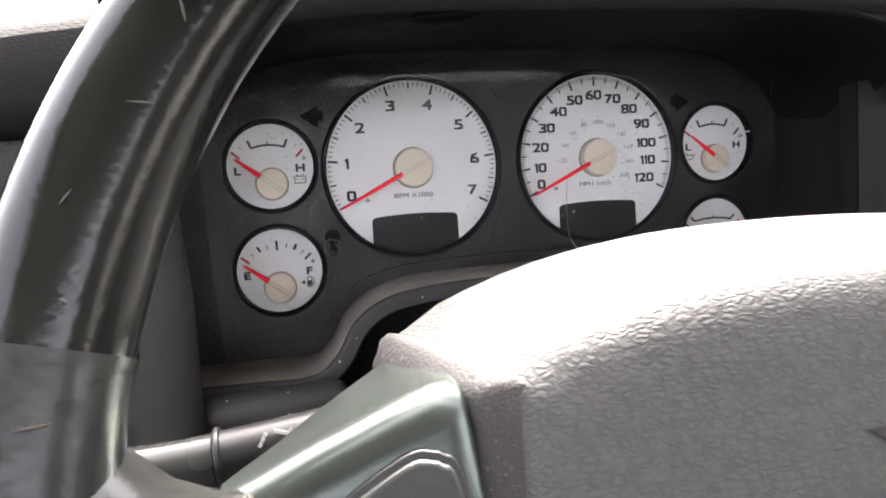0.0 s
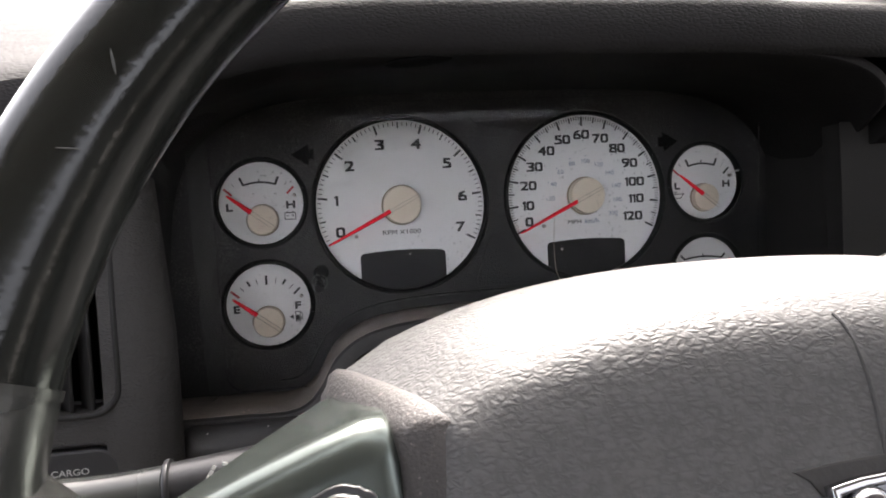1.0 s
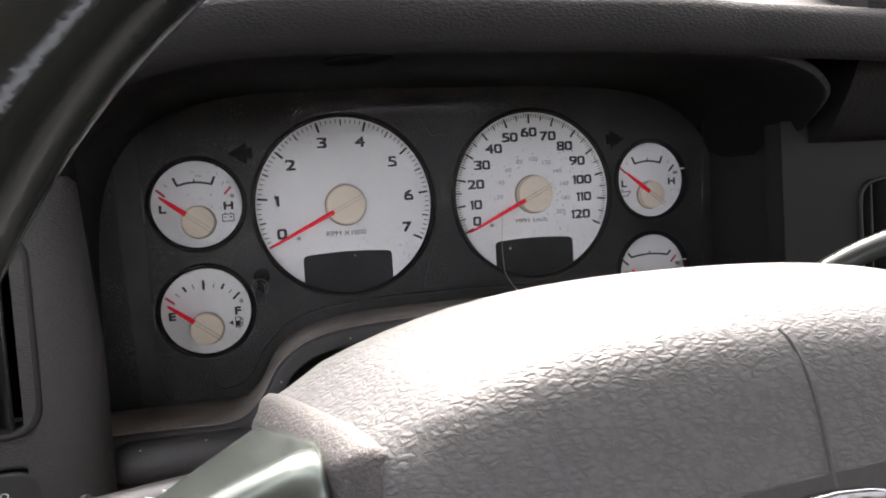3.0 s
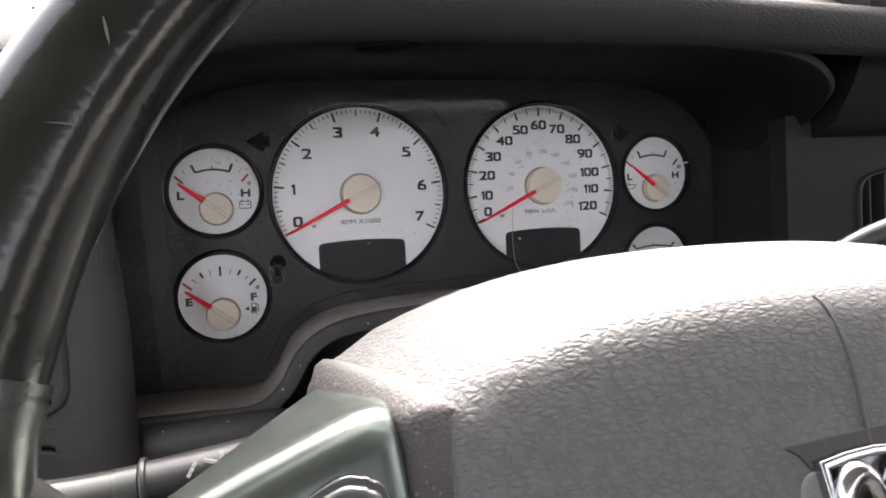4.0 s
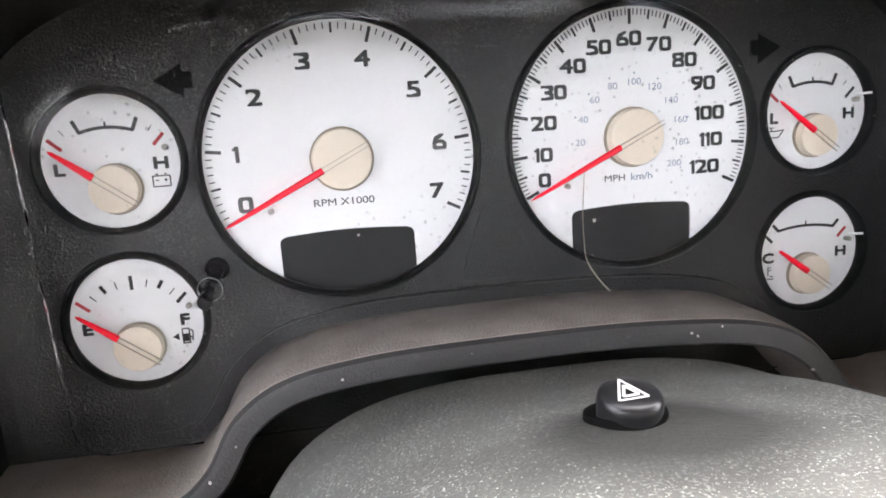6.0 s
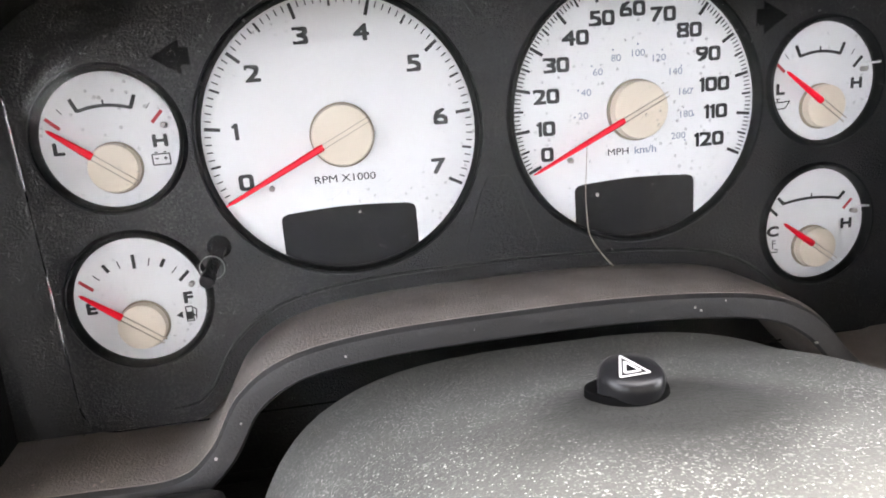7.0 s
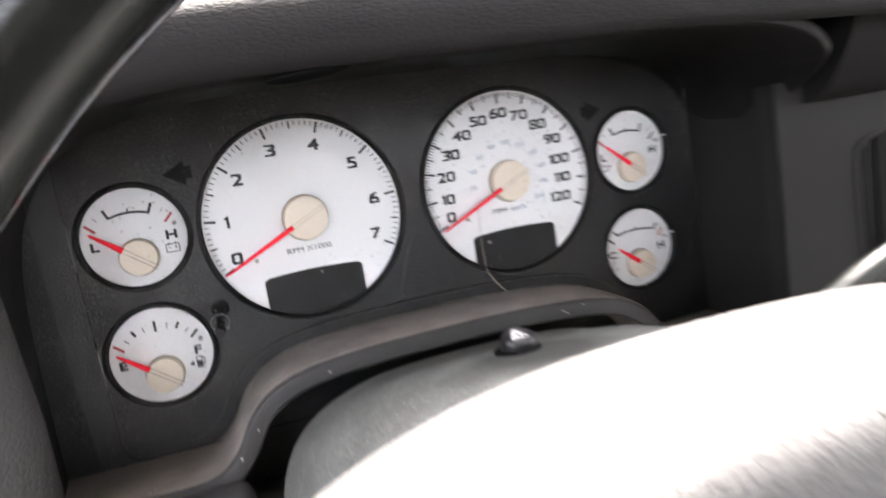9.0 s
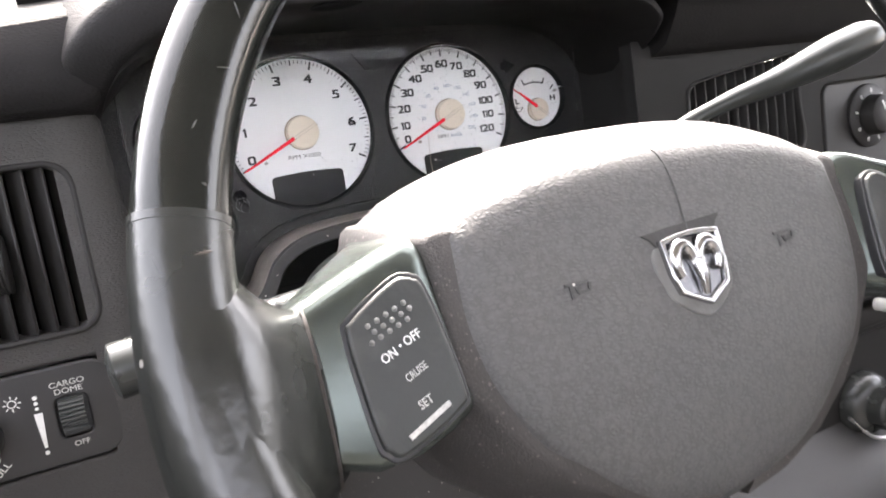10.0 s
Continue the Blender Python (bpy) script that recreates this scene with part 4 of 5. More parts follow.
def dash_pad():
    """The rolled top of the dashboard, rising ahead to the windscreen."""
    left = [(-0.091, 0.0595), (-0.085, 0.0645), (-0.062, 0.0755), (-0.020, 0.0915), (0.03, 0.1100), (0.14, 0.152), (0.32, 0.218), (0.62, 0.310), (0.62, 0.10), (0.05, 0.05), (-0.06, 0.055)]
    brow = [(-0.050, 0.018), (-0.090, 0.018), (-0.098, 0.022), (-0.101, 0.032), (-0.0985, 0.047), (-0.0925, 0.0595), (-0.06, 0.060)]
    right = [(-0.050, 0.080), (-0.045, 0.090), (-0.030, 0.098), (0.0, 0.108), (0.14, 0.150), (0.32, 0.172), (0.62, 0.195), (0.62, 0.10), (0.05, 0.06)]
    front = [(-0.050, 0.016), (-0.096, 0.018), (-0.108, 0.024), (-0.120, 0.042), (-0.129, 0.062), (-0.132, 0.082), (-0.128, 0.100), (-0.112, 0.116), (-0.05, 0.13), (-0.04, 0.072)]
    def rise(x):
        """The left roll climbs to the hood."""
        return 0.13 * max(0.0, min(x, -0.150) + 0.245) if x < 0 else 0.0

    def clear(x):
        """The lowest z at which the roll still clears the gauge opening."""
        if not -0.1955 < x < 0:
            return -1.0
        c = (-x / 0.196) ** (1 / 0.42)
        d = math.sqrt(1 - c * c)
        return -0.102 + 0.170 * d**0.36 + 0.004 * d

    def brow_end(z):
        """Where the left brow dies into the flank of the hood, at the height z."""
        d = max(0.0, min(1.0, (z + 0.108) / 0.174)) ** (1 / 0.36)
        return -0.196 * max(0.0, 1 - d * d) ** 0.21 - 0.0005

    for name, x0, x1, prof, mat, label in (("dash_top_pad", -0.62, -0.150, left, DASH_TOP, "dark grained vinyl top pad"), ("dash_top_pad", 0.235, 1.15, right, DASH_TOP, "dark grained vinyl top pad"), ("dash_brow", 0.190, 1.15, front, HOOD, "charcoal rolled brow over the centre vents")):
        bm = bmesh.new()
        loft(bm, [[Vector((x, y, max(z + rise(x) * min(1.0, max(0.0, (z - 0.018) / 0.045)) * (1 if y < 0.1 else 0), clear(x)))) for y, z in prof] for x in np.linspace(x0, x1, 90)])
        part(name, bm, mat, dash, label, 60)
    bm = bmesh.new()
    rings = []
    for f in np.linspace(0, 1, 60):
        ring_pts = []
        for y, z in brow:
            x = -0.62 + (brow_end(z) + 0.62) * f
            ring_pts.append(Vector((x, y, z + rise(x) * min(1.0, max(0.0, (z - 0.018) / 0.045)))))
        rings.append(ring_pts)
    loft(bm, rings)
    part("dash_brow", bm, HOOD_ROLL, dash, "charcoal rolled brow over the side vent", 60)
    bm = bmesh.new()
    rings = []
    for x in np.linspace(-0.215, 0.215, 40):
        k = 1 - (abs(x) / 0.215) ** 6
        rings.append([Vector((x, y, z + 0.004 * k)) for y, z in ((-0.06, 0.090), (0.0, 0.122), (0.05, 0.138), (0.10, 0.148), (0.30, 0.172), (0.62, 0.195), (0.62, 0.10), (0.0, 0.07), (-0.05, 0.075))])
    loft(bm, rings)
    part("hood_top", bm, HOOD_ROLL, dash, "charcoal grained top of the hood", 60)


dash_pad()


def vent(x0, x1, z0, z1, y, slats, parent_name, label, hole=None, fall=0.0, lean=12):
    frame_o = rounded(x0 - 0.003, x1 + 0.003, z0 - 0.003, z1 + 0.003, 0.014)
    if hole:
        mx, mz = (x0 + x1) / 2, (z0 + z1) / 2
        frame_o = [(mx + (x - mx) * 1.04, mz + (z - mz) * 1.06) for x, z in hole]
    hole = hole or rounded(x0, x1, z0, z1, 0.012)
    v = part(parent_name, plate([frame_o, hole], y - 0.002, y + 0.01, 0.0012), VENT, dash, label)
    # a black sheet closes the vent, standing for its unlit depth
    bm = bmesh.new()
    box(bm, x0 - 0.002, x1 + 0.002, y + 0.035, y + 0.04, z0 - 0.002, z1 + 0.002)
    part("duct_dark_sheet", bm, SLOT, v)
    for i in range(slats):
        x = x0 + (x1 - x0) * (i + 0.5) / slats
        bm = bmesh.new()
        box(bm, -0.0009, 0.0009, -0.001, 0.013, z0, z1 - fall * (x1 - x) / (x1 - x0), 0.0006, 1, Matrix.Translation((x + 0.003, y + 0.002, 0)) @ pose(0, 0, 0, 0, 0, lean))
        part("slat", bm, VENT, v)
    return v


def left_panel():
    y = -0.083
    holes = [rounded(-0.330, -0.2085, -0.092, -0.006, 0.014), rounded(-0.345, -0.2075, -0.164, -0.1085, 0.012)]
    face = [(-0.212, 0.022), (-0.62, 0.022), (-0.62, -0.60), (-0.203, -0.60), (-0.203, -0.10), (-0.203, -0.03)]
    part("left_panel", plate([face, *holes], y, y + 0.02, 0.002), DASH, dash, "grey grained panel round the side vent")
    # rounded pillar between panel and gauges
    bm = bmesh.new()
    rings = []
    for z in np.linspace(-0.30, 0.03, 20):
        k = max(0.0, min(1.0, (z + 0.06) / 0.08))
        rings.append([Vector((x - (0.006 * k if x > -0.2 else 0), yy, z)) for x, yy in ((-0.214, -0.0835), (-0.204, -0.0845), (-0.194, -0.0840), (-0.187, -0.0815), (-0.1832, -0.077), (-0.1820, -0.0725), (-0.1835, -0.068), (-0.1900, -0.0635), (-0.1990, -0.061), (-0.205, -0.060))])
    loft(bm, rings)
    part("gauge_pillar", bm, DASH, dash, "grey grained pillar beside the gauges", 60)
    v = vent(-0.330, -0.2085, -0.092, -0.006, y, 13, "side_vent", "black side air vent with upright slats", lean=38)
    bm = bmesh.new()
    rim = [(0.0150 + (0.0004 if i % 2 else -0.0004), h) for i, h in enumerate(np.linspace(-0.0036, 0.0036, 9))]
    turned(bm, [(0.010, -0.0042), *rim, (0.010, 0.0042)], 40, Matrix.Translation((-0.2475, y + 0.006, -0.053)) @ pose(0, 0, 0, 0, 0, 90))
    part("vent_wheel", bm, VENT, v, "ribbed black thumbwheel")


left_panel()


def light_switch():
    y = -0.083
    sw = thing("headlight_switch", Matrix.Translation((-0.275, y, -0.136)), "black headlight switch panel with dimmer wheel and rotary knob", "light switch")
    part("faceplate", plate([rounded(-0.069, 0.0665, -0.027, 0.0265, 0.011), rounded(0.037, 0.052, -0.013, 0.009, 0.003)], -0.001, 0.008, 0.0012), BLACK, sw)
    bm = bmesh.new()
    rings = []
    for i in range(41):
        a = radians(-70 + 140 * i / 40)
        r = 0.0165 + (0.0006 if i % 3 else -0.0004)
        rings.append([Vector((x, 0.0105 - r * math.cos(a), -0.002 + r * math.sin(a) * 0.75)) for x in (0.0385, 0.0505)])
    loft(bm, rings, closed=False, cap=False)
    part("dimmer_wheel", bm, SWITCH, sw, "ribbed dimmer wheel")
    part("wording", lettering("CARGO", 0.0445, 0.0166, 0.0029, -0.0012, 0.00005, 1.15), FADED, sw)
    part("wording", lettering("DOME", 0.0445, 0.0126, 0.0029, -0.0012, 0.00005, 1.15), FADED, sw)
    part("wording", lettering("OFF", 0.0455, -0.0172, 0.0028, -0.0012, 0.00004, 1.1), FADED, sw)
    part("wording", lettering("PULL", 0.007, -0.0215, 0.0034, -0.0012, 0.00004, 1.1, turn=40), WHITE, sw)
    bm = bmesh.new()
    v = [(0.0268, 0.004), (0.0308, 0.004), (0.0296, -0.015), (0.0282, -0.015)]
    part("dimmer_wedge", plate([v], -0.0012, -0.0005), WHITE, sw)
    for z, r in ((0.0125, 0.0011), (0.0095, 0.001), (0.0066, 0.0009), (-0.0178, 0.0011)):
        bm.free()
        bm = bmesh.new()
        turned(bm, [(r, 0.0005), (r, 0.0012)], 14, Matrix.Translation((0.0288, 0, z)))
        part("dot", bm, WHITE, sw)
        bm = bmesh.new()
    bm.free()
    # lamp pictogram
    bm = bmesh.new()
    for a in range(0, 360, 45):
        stroke(bm, *polar(0.0185, 0.0122, 0.0026, a), *polar(0.0185, 0.0122, 0.0042, a), 0.0005, -0.001)
    for a in range(0, 360, 30):
        stroke(bm, *polar(0.0185, 0.0122, 0.0019, a), *polar(0.0185, 0.0122, 0.0019, a + 31), 0.0005, -0.001)
    part("lamp_pictogram", bm, WHITE, sw)
    bm = bmesh.new()
    for k in (-1, 0, 1):
        stroke(bm, 0.001, -0.0145 + 0.0014 * k, 0.0035, -0.0145 + 0.0014 * k, 0.0004, -0.001)
    for a in range(-90, 90, 30):
        stroke(bm, *polar(0.0055, -0.0145, 0.0024, a), *polar(0.0055, -0.0145, 0.0024, a + 31), 0.0005, -0.001)
    stroke(bm, 0.0055, -0.0169, 0.0055, -0.0121, 0.0005, -0.001)
    part("fog_pictogram", bm, WHITE, sw)
    bm = bmesh.new()
    turned(bm, [(0.0165, 0.0005), (0.0165, 0.004), (0.0150, 0.016), (0.0135, 0.018), (0.005, 0.0185)], 40, Matrix.Translation((-0.0045, 0, -0.0015)))
    box(bm, -0.0025, 0.0025, -0.0225, -0.016, -0.0135, 0.0135, 0.0015, 2, Matrix.Translation((-0.0045, 0, -0.0015)) @ pose(0, 0, 0, 0, 35, 0))
    part("rotary_knob", bm, BLACK, sw)


light_switch()


def lower_panel():
    """The knee panel under the ledge, with its rounded upper rail."""
    for x0, x1 in ((-0.186, -0.112), (0.125, 0.20)):
        bm = bmesh.new()
        rings = []
        for x in (x0, x0 + 0.002, x0 + 0.006, (x0 + x1) / 2, x1 - 0.006, x1 - 0.002, x1):
            k = min(1, (min(x - x0, x1 - x)) / 0.006)
            r = 0.0045 + 0.0055 * math.sqrt(max(0, 1 - (1 - k) ** 2))
            rings.append([Vector((x, -0.058 + r * 1.1 * math.cos(a), -0.1205 + r * math.sin(a))) for a in np.linspace(0, 2 * math.pi, 20, endpoint=False)])
        loft(bm, rings)
        part("knee_rail", bm, TRIM_FRONT, dash, "charcoal rounded rail under the ledge", 60)
        bm = bmesh.new()
        box(bm, x0 - 0.017, x1 + 0.02, -0.060, -0.02, -0.60, -0.128, 0.004)
        part("knee_panel", bm, DASH, dash, "grey knee panel")


lower_panel()


def column_cover():
    """Dark sheet added below the column, standing for the unlit gap ahead of the driver's knees."""
    bm = bmesh.new()
    box(bm, -0.20, 0.20, 0.002, 0.016, -0.62, -0.115, 0.004)
    part("column_gap_sheet", bm, TRIM_FRONT, dash, "dark sheet added for the unlit gap below the steering column")


column_cover()


def right_panel():
    y = -0.090
    hole = [(p.x, p.z) for p in spline([(0.226, 0, -0.070), (0.226, 0, -0.045), (0.226, 0, -0.018), (0.2285, 0, -0.0100), (0.237, 0, -0.0060), (0.262, 0, -0.0020), (0.300, 0, 0.0030), (0.345, 0, 0.0085), (0.352, 0, 0.0030), (0.353, 0, -0.030), (0.352, 0, -0.071), (0.290, 0, -0.075), (0.232, 0, -0.075), (0.226, 0, -0.070)], 70)[:-1]]
    face = [(0.178, 0.030), (1.15, 0.030), (1.15, -0.60), (0.178, -0.60)]
    knob_hole = rounded(0.384, 0.612, -0.26, -0.02, 0.012)
    part("right_panel", plate([face, hole, knob_hole], y, y + 0.02, 0.002), PANEL_DARK, dash, "grey panel round the centre vent")
    bm = bmesh.new()
    rings = []
    for z in np.linspace(-0.34, 0.03, 20):
        rings.append([Vector((x, yy, z)) for x, yy in ((0.190, 0.0), (0.188, -0.05), (0.184, -0.07), (0.178, -0.084), (0.172, -0.0915), (0.190, -0.0915), (0.200, 0.0))])
    loft(bm, rings)
    part("gauge_pillar", bm, PANEL_DARK, dash, "grey pillar beside the gauges", 60)
    vent(0.226, 0.352, -0.075, 0.0085, y, 11, "centre_vent", "black centre air vent with upright slats", hole, 0.013)


right_panel()


def lower_console():
    """The rounded grey panel under the controls."""
    bm = bmesh.new()
    rings = []
    for x in np.linspace(0.215, 1.12, 12):
        rings.append([Vector((x, y, z)) for y, z in ((-0.088, -0.335), (-0.102, -0.345), (-0.122, -0.356), (-0.138, -0.372), (-0.146, -0.395), (-0.148, -0.44), (-0.14, -0.60), (-0.088, -0.60))])
    loft(bm, rings)
    part("lower_console", bm, CONSOLE, dash, "smooth grey panel under the centre controls", 60)


lower_console()


def centre_stack():
    y = -0.090
    cs = thing("control_panel", Matrix.Translation((0.498, y, -0.14)), "black centre control panel with round knobs", "control panel")
    part("faceplate", plate([rounded(-0.113, 0.113, -0.119, 0.119, 0.01)], -0.0015, 0.01, 0.0015), VENT, cs)
    for x, z in ((-0.053, 0.086), (0.025, 0.086)):
        bm = bmesh.new()
        turned(bm, [(0.029, 0.001), (0.029, 0.004), (0.026, 0.006), (0.0185, 0.0065), (0.0175, 0.018), (0.015, 0.020), (0.004, 0.0202)], 48, Matrix.Translation((x, 0, z)))
        k = part("knob", bm, VENT, cs)
        bm = bmesh.new()
        for a in range(-30, 330, 40):
            stroke(bm, *polar(x, z, 0.0205, a), *polar(x, z, 0.0245, a), 0.0022, -0.0064)
        part("knob_marks", bm, FADED, k)
        bm = bmesh.new()
        stroke(bm, *polar(x, z, 0.004, 120), *polar(x, z, 0.014, 120), 0.0022, -0.0202)
        part("knob_pointer", bm, FADED, k)
    for z, deep, mat in ((-0.040, 0.014, VENT), (-0.068, 0.020, DASH), (-0.098, 0.016, VENT)):
        bm = bmesh.new()
        box(bm, -0.108, 0.108, -deep, 0.004, z - 0.010, z + 0.010, 0.004, 3)
        part("control_bar", bm, mat, cs, "rounded control bar")
    bm = bmesh.new()
    turned(bm, [(0.006, 0.018), (0.006, 0.028), (0.005, 0.031), (0.002, 0.0315)], 24, Matrix.Translation((-0.082, 0, -0.086)))
    part("push_knob", bm, DUSTMAT, cs, "small pale push knob")


centre_stack()

# ---- steering column ----
column = thing("column_shroud", Matrix(), "dusty grey plastic steering column cover", "column cover")


def shroud_ring(y, half, top, bottom, x=0.005, n=64):
    out = []
    for i in range(n):
        a = 2 * math.pi * i / n
        c, s = math.cos(a), math.sin(a)
        mid = (top + bottom) / 2
        out.append(Vector((x + half * math.copysign(abs(c) ** 0.62, c), y, mid + (top - mid) * math.copysign(abs(s) ** (0.72 if s > 0 else 0.8), s))))
    return out


def shroud():
    rows = [(-0.045, 0.100, -0.0790, -0.20), (-0.055, 0.104, -0.0765, -0.20), (-0.075, 0.106, -0.0730, -0.20), (-0.110, 0.102, -0.0632, -0.195), (-0.150, 0.095, -0.0560, -0.185), (-0.190, 0.085, -0.0525, -0.175), (-0.215, 0.074, -0.0540, -0.165), (-0.232, 0.064, -0.0600, -0.155), (-0.238, 0.052, -0.0690, -0.145)]
    rows = [tuple(p) for p in zip(*[[v.x for v in spline([(r[k], 0, 0) for r in rows], 44)] for k in range(4)])]
    for name, lo, hi in (("upper_cover", 0, 33), ("lower_cover", 32, 65)):
        bm = bmesh.new()
        rings = []
        for r in rows:
            ring_pts = shroud_ring(*r)
            pts = [ring_pts[i % 64] for i in range(lo, hi)]
            inner = [Vector((0.005 + (p.x - 0.005) * 0.96, p.y, p.z * 0.96 + 0.04 * (r[2] + r[3]) / 2)) for p in reversed(pts)]
            if name == "lower_cover":
                drop = Vector((0, 0, -0.0008))
                pts, inner = [p + drop for p in pts], [p + drop for p in inner]
            else:
                # low swelling round the push button
                for p in pts:
                    p.z += 0.0034 * math.exp(-(((p.x + 0.0062) / 0.026) ** 2) - ((p.y + 0.1405) / 0.020) ** 2)
            rings.append(pts + inner)
        loft(bm, rings)
        part(name, bm, SHROUD, column, "dusty grey %s half of the column cover" % name.split("_")[0], 60)


shroud()


def hazard_switch():
    base = Vector((-0.0062, -0.1405, -0.0538))
    hz = thing("hazard_switch", Matrix.Translation(base) @ pose(0, 0, 0, -79, 0, 0), "black round hazard push button on the column cover", "push button")
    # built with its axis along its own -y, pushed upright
    # no hole here: a black annulus stands for the shaded gap round the button
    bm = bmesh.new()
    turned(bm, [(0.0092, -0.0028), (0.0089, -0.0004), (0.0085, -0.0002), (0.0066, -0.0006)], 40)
    part("gap_shade", bm, SLOT, hz, at=pose(0, 0, 0.0022, -20, 0, 0))
    bm = bmesh.new()
    turned(bm, [(0.0070, -0.006), (0.0070, 0.0034), (0.0066, 0.0050), (0.0057, 0.0057), (0.003, 0.0059)], 40)
    part("button", bm, KNOB, hz)
    bm = bmesh.new()
    for r, w in ((0.0040, 0.0005), (0.0021, 0.0006)):
        tips = [(-0.0006 + 0.95 * r * math.cos(radians(q)), -0.0004 + 1.22 * r * math.sin(radians(q))) for q in (92, 212, 332)]
        for k in range(3):
            stroke(bm, *tips[k], *tips[(k + 1) % 3], w, -0.0059)
    part("triangle", bm, WHITE, hz, "white printed triangle")


hazard_switch()


def turn_stalk():
    st = thing("turn_signal_stalk", Matrix(), "grey satin turn signal stalk on the column", "stalk")

    def along(x):
        return Vector((x, -0.2150 + 0.045 * (x + 0.1546) - 0.35 * min(0, x + 0.165) ** 2, -0.0860 + 0.09 * (x + 0.1546)))

    bm = bmesh.new()
    tube(bm, [along(x) for x in np.linspace(-0.060, -0.1535, 16)], lambda f: 0.0084 - 0.0006 * f, 28)
    part("stem", bm, BLACK, st)
    bm = bmesh.new()
    tube(bm, [along(x) for x in (-0.1533, -0.1536, -0.1544, -0.1549, -0.1552)], lambda f: 0.0091 - 0.0025 * abs(f - 0.5) ** 2, 28)
    part("collar", bm, BLACK, st)
    bm = bmesh.new()
    tube(bm, [along(x) for x in np.linspace(-0.1556, -0.2015, 40)], lambda f: 0.0076 + 0.0030 * min(1, f / 0.7) ** 2 if f < 0.94 else 0.0106 * math.sqrt(max(0.12, 1 - ((f - 0.94) / 0.065) ** 2)), 28)
    part("grip", bm, STALK, st, "worn satin grey twist grip")
    bm = bmesh.new()
    for q in ((-0.130, 0.0005, -0.139, 0.0035), (-0.134, 0.0045, -0.136, -0.0025), (-0.139, -0.0005, -0.142, -0.0025), (-0.141, 0.0035, -0.143, 0.0005)):
        for f in (0, 0.33, 0.66):
            x0, z0 = q[0] + (q[2] - q[0]) * f, q[1] + (q[3] - q[1]) * f
            x1, z1 = q[0] + (q[2] - q[0]) * (f + 0.34), q[1] + (q[3] - q[1]) * (f + 0.34)
            c = along((x0 + x1) / 2)
            lift = math.sqrt(0.0083**2 - (0.0030 + (z0 + z1) / 2) ** 2)
            stroke(bm, x0, c.z + 0.0030 + z0, x1, c.z + 0.0030 + z1, 0.0010, c.y - lift, 0.0003)
    part("pictogram", bm, WHITE, st, "white wiper pictogram")


turn_stalk()


def shift_lever():
    sl = thing("gear_lever", Matrix(), "long grey column gear lever", "gear lever")
    bm = bmesh.new()
    pts = spline([(0.060, -0.190, -0.064), (0.095, -0.203, -0.0375), (0.130, -0.209, -0.0258), (0.165, -0.214, -0.0182), (0.200, -0.218, -0.0092), (0.2405, -0.222, 0.0010)], 36)
    tube(bm, pts, lambda f: 0.0046 + 0.0072 * max(0, min(1, (f - 0.30) / 0.55)) ** 1.3 if f < 0.97 else 0.0118 - 0.05 * (f - 0.97), 28, 0.95)
    part("lever", bm, LEVER, sl)
    bm = bmesh.new()
    tube(bm, [Vector((0.2400, -0.2220, 0.0009)), Vector((0.2425, -0.2223, 0.0015))], 0.0075, 20)
    part("tip_button", bm, BLACK, sl)


shift_lever()


def ignition():
    ig = thing("ignition_key", Matrix.Translation((0.410, -0.095, -0.325)), "steel key in the ignition lock with a small coloured tag", "key")
    bm = bmesh.new()
    turned(bm, [(0.032, -0.004), (0.031, 0.006), (0.026, 0.012), (0.020, 0.014), (0.019, 0.026), (0.016, 0.029), (0.006, 0.0295)], 40)
    part("lock", bm, STALK, ig)
    bm = bmesh.new()
    box(bm, -0.0012, 0.0012, -0.036, -0.028, -0.004, 0.004, 0.0006)
    box(bm, -0.0016, 0.0016, -0.046, -0.034, -0.009, 0.009, 0.001)
    part("key_blade", bm, STEEL, ig)
    bm = bmesh.new()
    pts = spline([(0.0, -0.042, -0.004), (-0.028, -0.044, -0.008), (-0.055, -0.042, -0.002), (-0.080, -0.038, 0.022)], 16)
    tube(bm, pts, 0.0016, 10)
    part("key_ring", bm, STEEL, ig, "bent steel ring")
    for dz, col in ((0.0, (0.6, 0.5, 0.05)), (-0.006, (0.03, 0.45, 0.3)), (0.006, (0.55, 0.45, 0.5))):
        bm = bmesh.new()
        box(bm, -0.022, -0.010, -0.0465, -0.0440, dz - 0.0065, dz, 0.0006)
        part("tag", bm, material("tag_colour", col, 0.4), ig, "small coloured plastic tag")


ignition()

# ---- steering wheel ----
WHEEL = Matrix.Translation((0.0121, -0.299, -0.0743)) @ pose(0, 0, 0, -17.0, 0, -2.78)
# in the wheel's own axes: x to the right, z up along the wheel, -y towards the driver
wheel = thing("steering_wheel", WHEEL, "leather wrapped steering wheel with grey vinyl centre pad", "steering wheel")
RIM, THICK = 0.1873, 0.0138


def rim_piece(name, a0, a1, mat, grow, label, lap=0.0):
    bm = bmesh.new()
    rings = []
    n = max(12, int((a1 - a0) / 2))
    for i in range(n + 1):
        a = radians(a0 + (a1 - a0) * i / n)
        d = Vector((math.cos(a), 0, math.sin(a)))
        r = THICK * grow(a) + lap * (1 if i in (0, n) else 0)
        rings.append([d * (RIM + r * math.cos(b)) + Vector((0, -r * 1.08 * math.sin(b), 0)) for b in np.linspace(0, 2 * math.pi, 28, endpoint=False)])
    loft(bm, rings)
    return part(name, bm, mat, wheel, label, 60)


def grip_swell(a):
    d = math.degrees(a) % 360
    near = min(abs(d - 200), abs(d - 340))
    return 1.0 + 0.22 * math.exp(-(near / 22) ** 2)


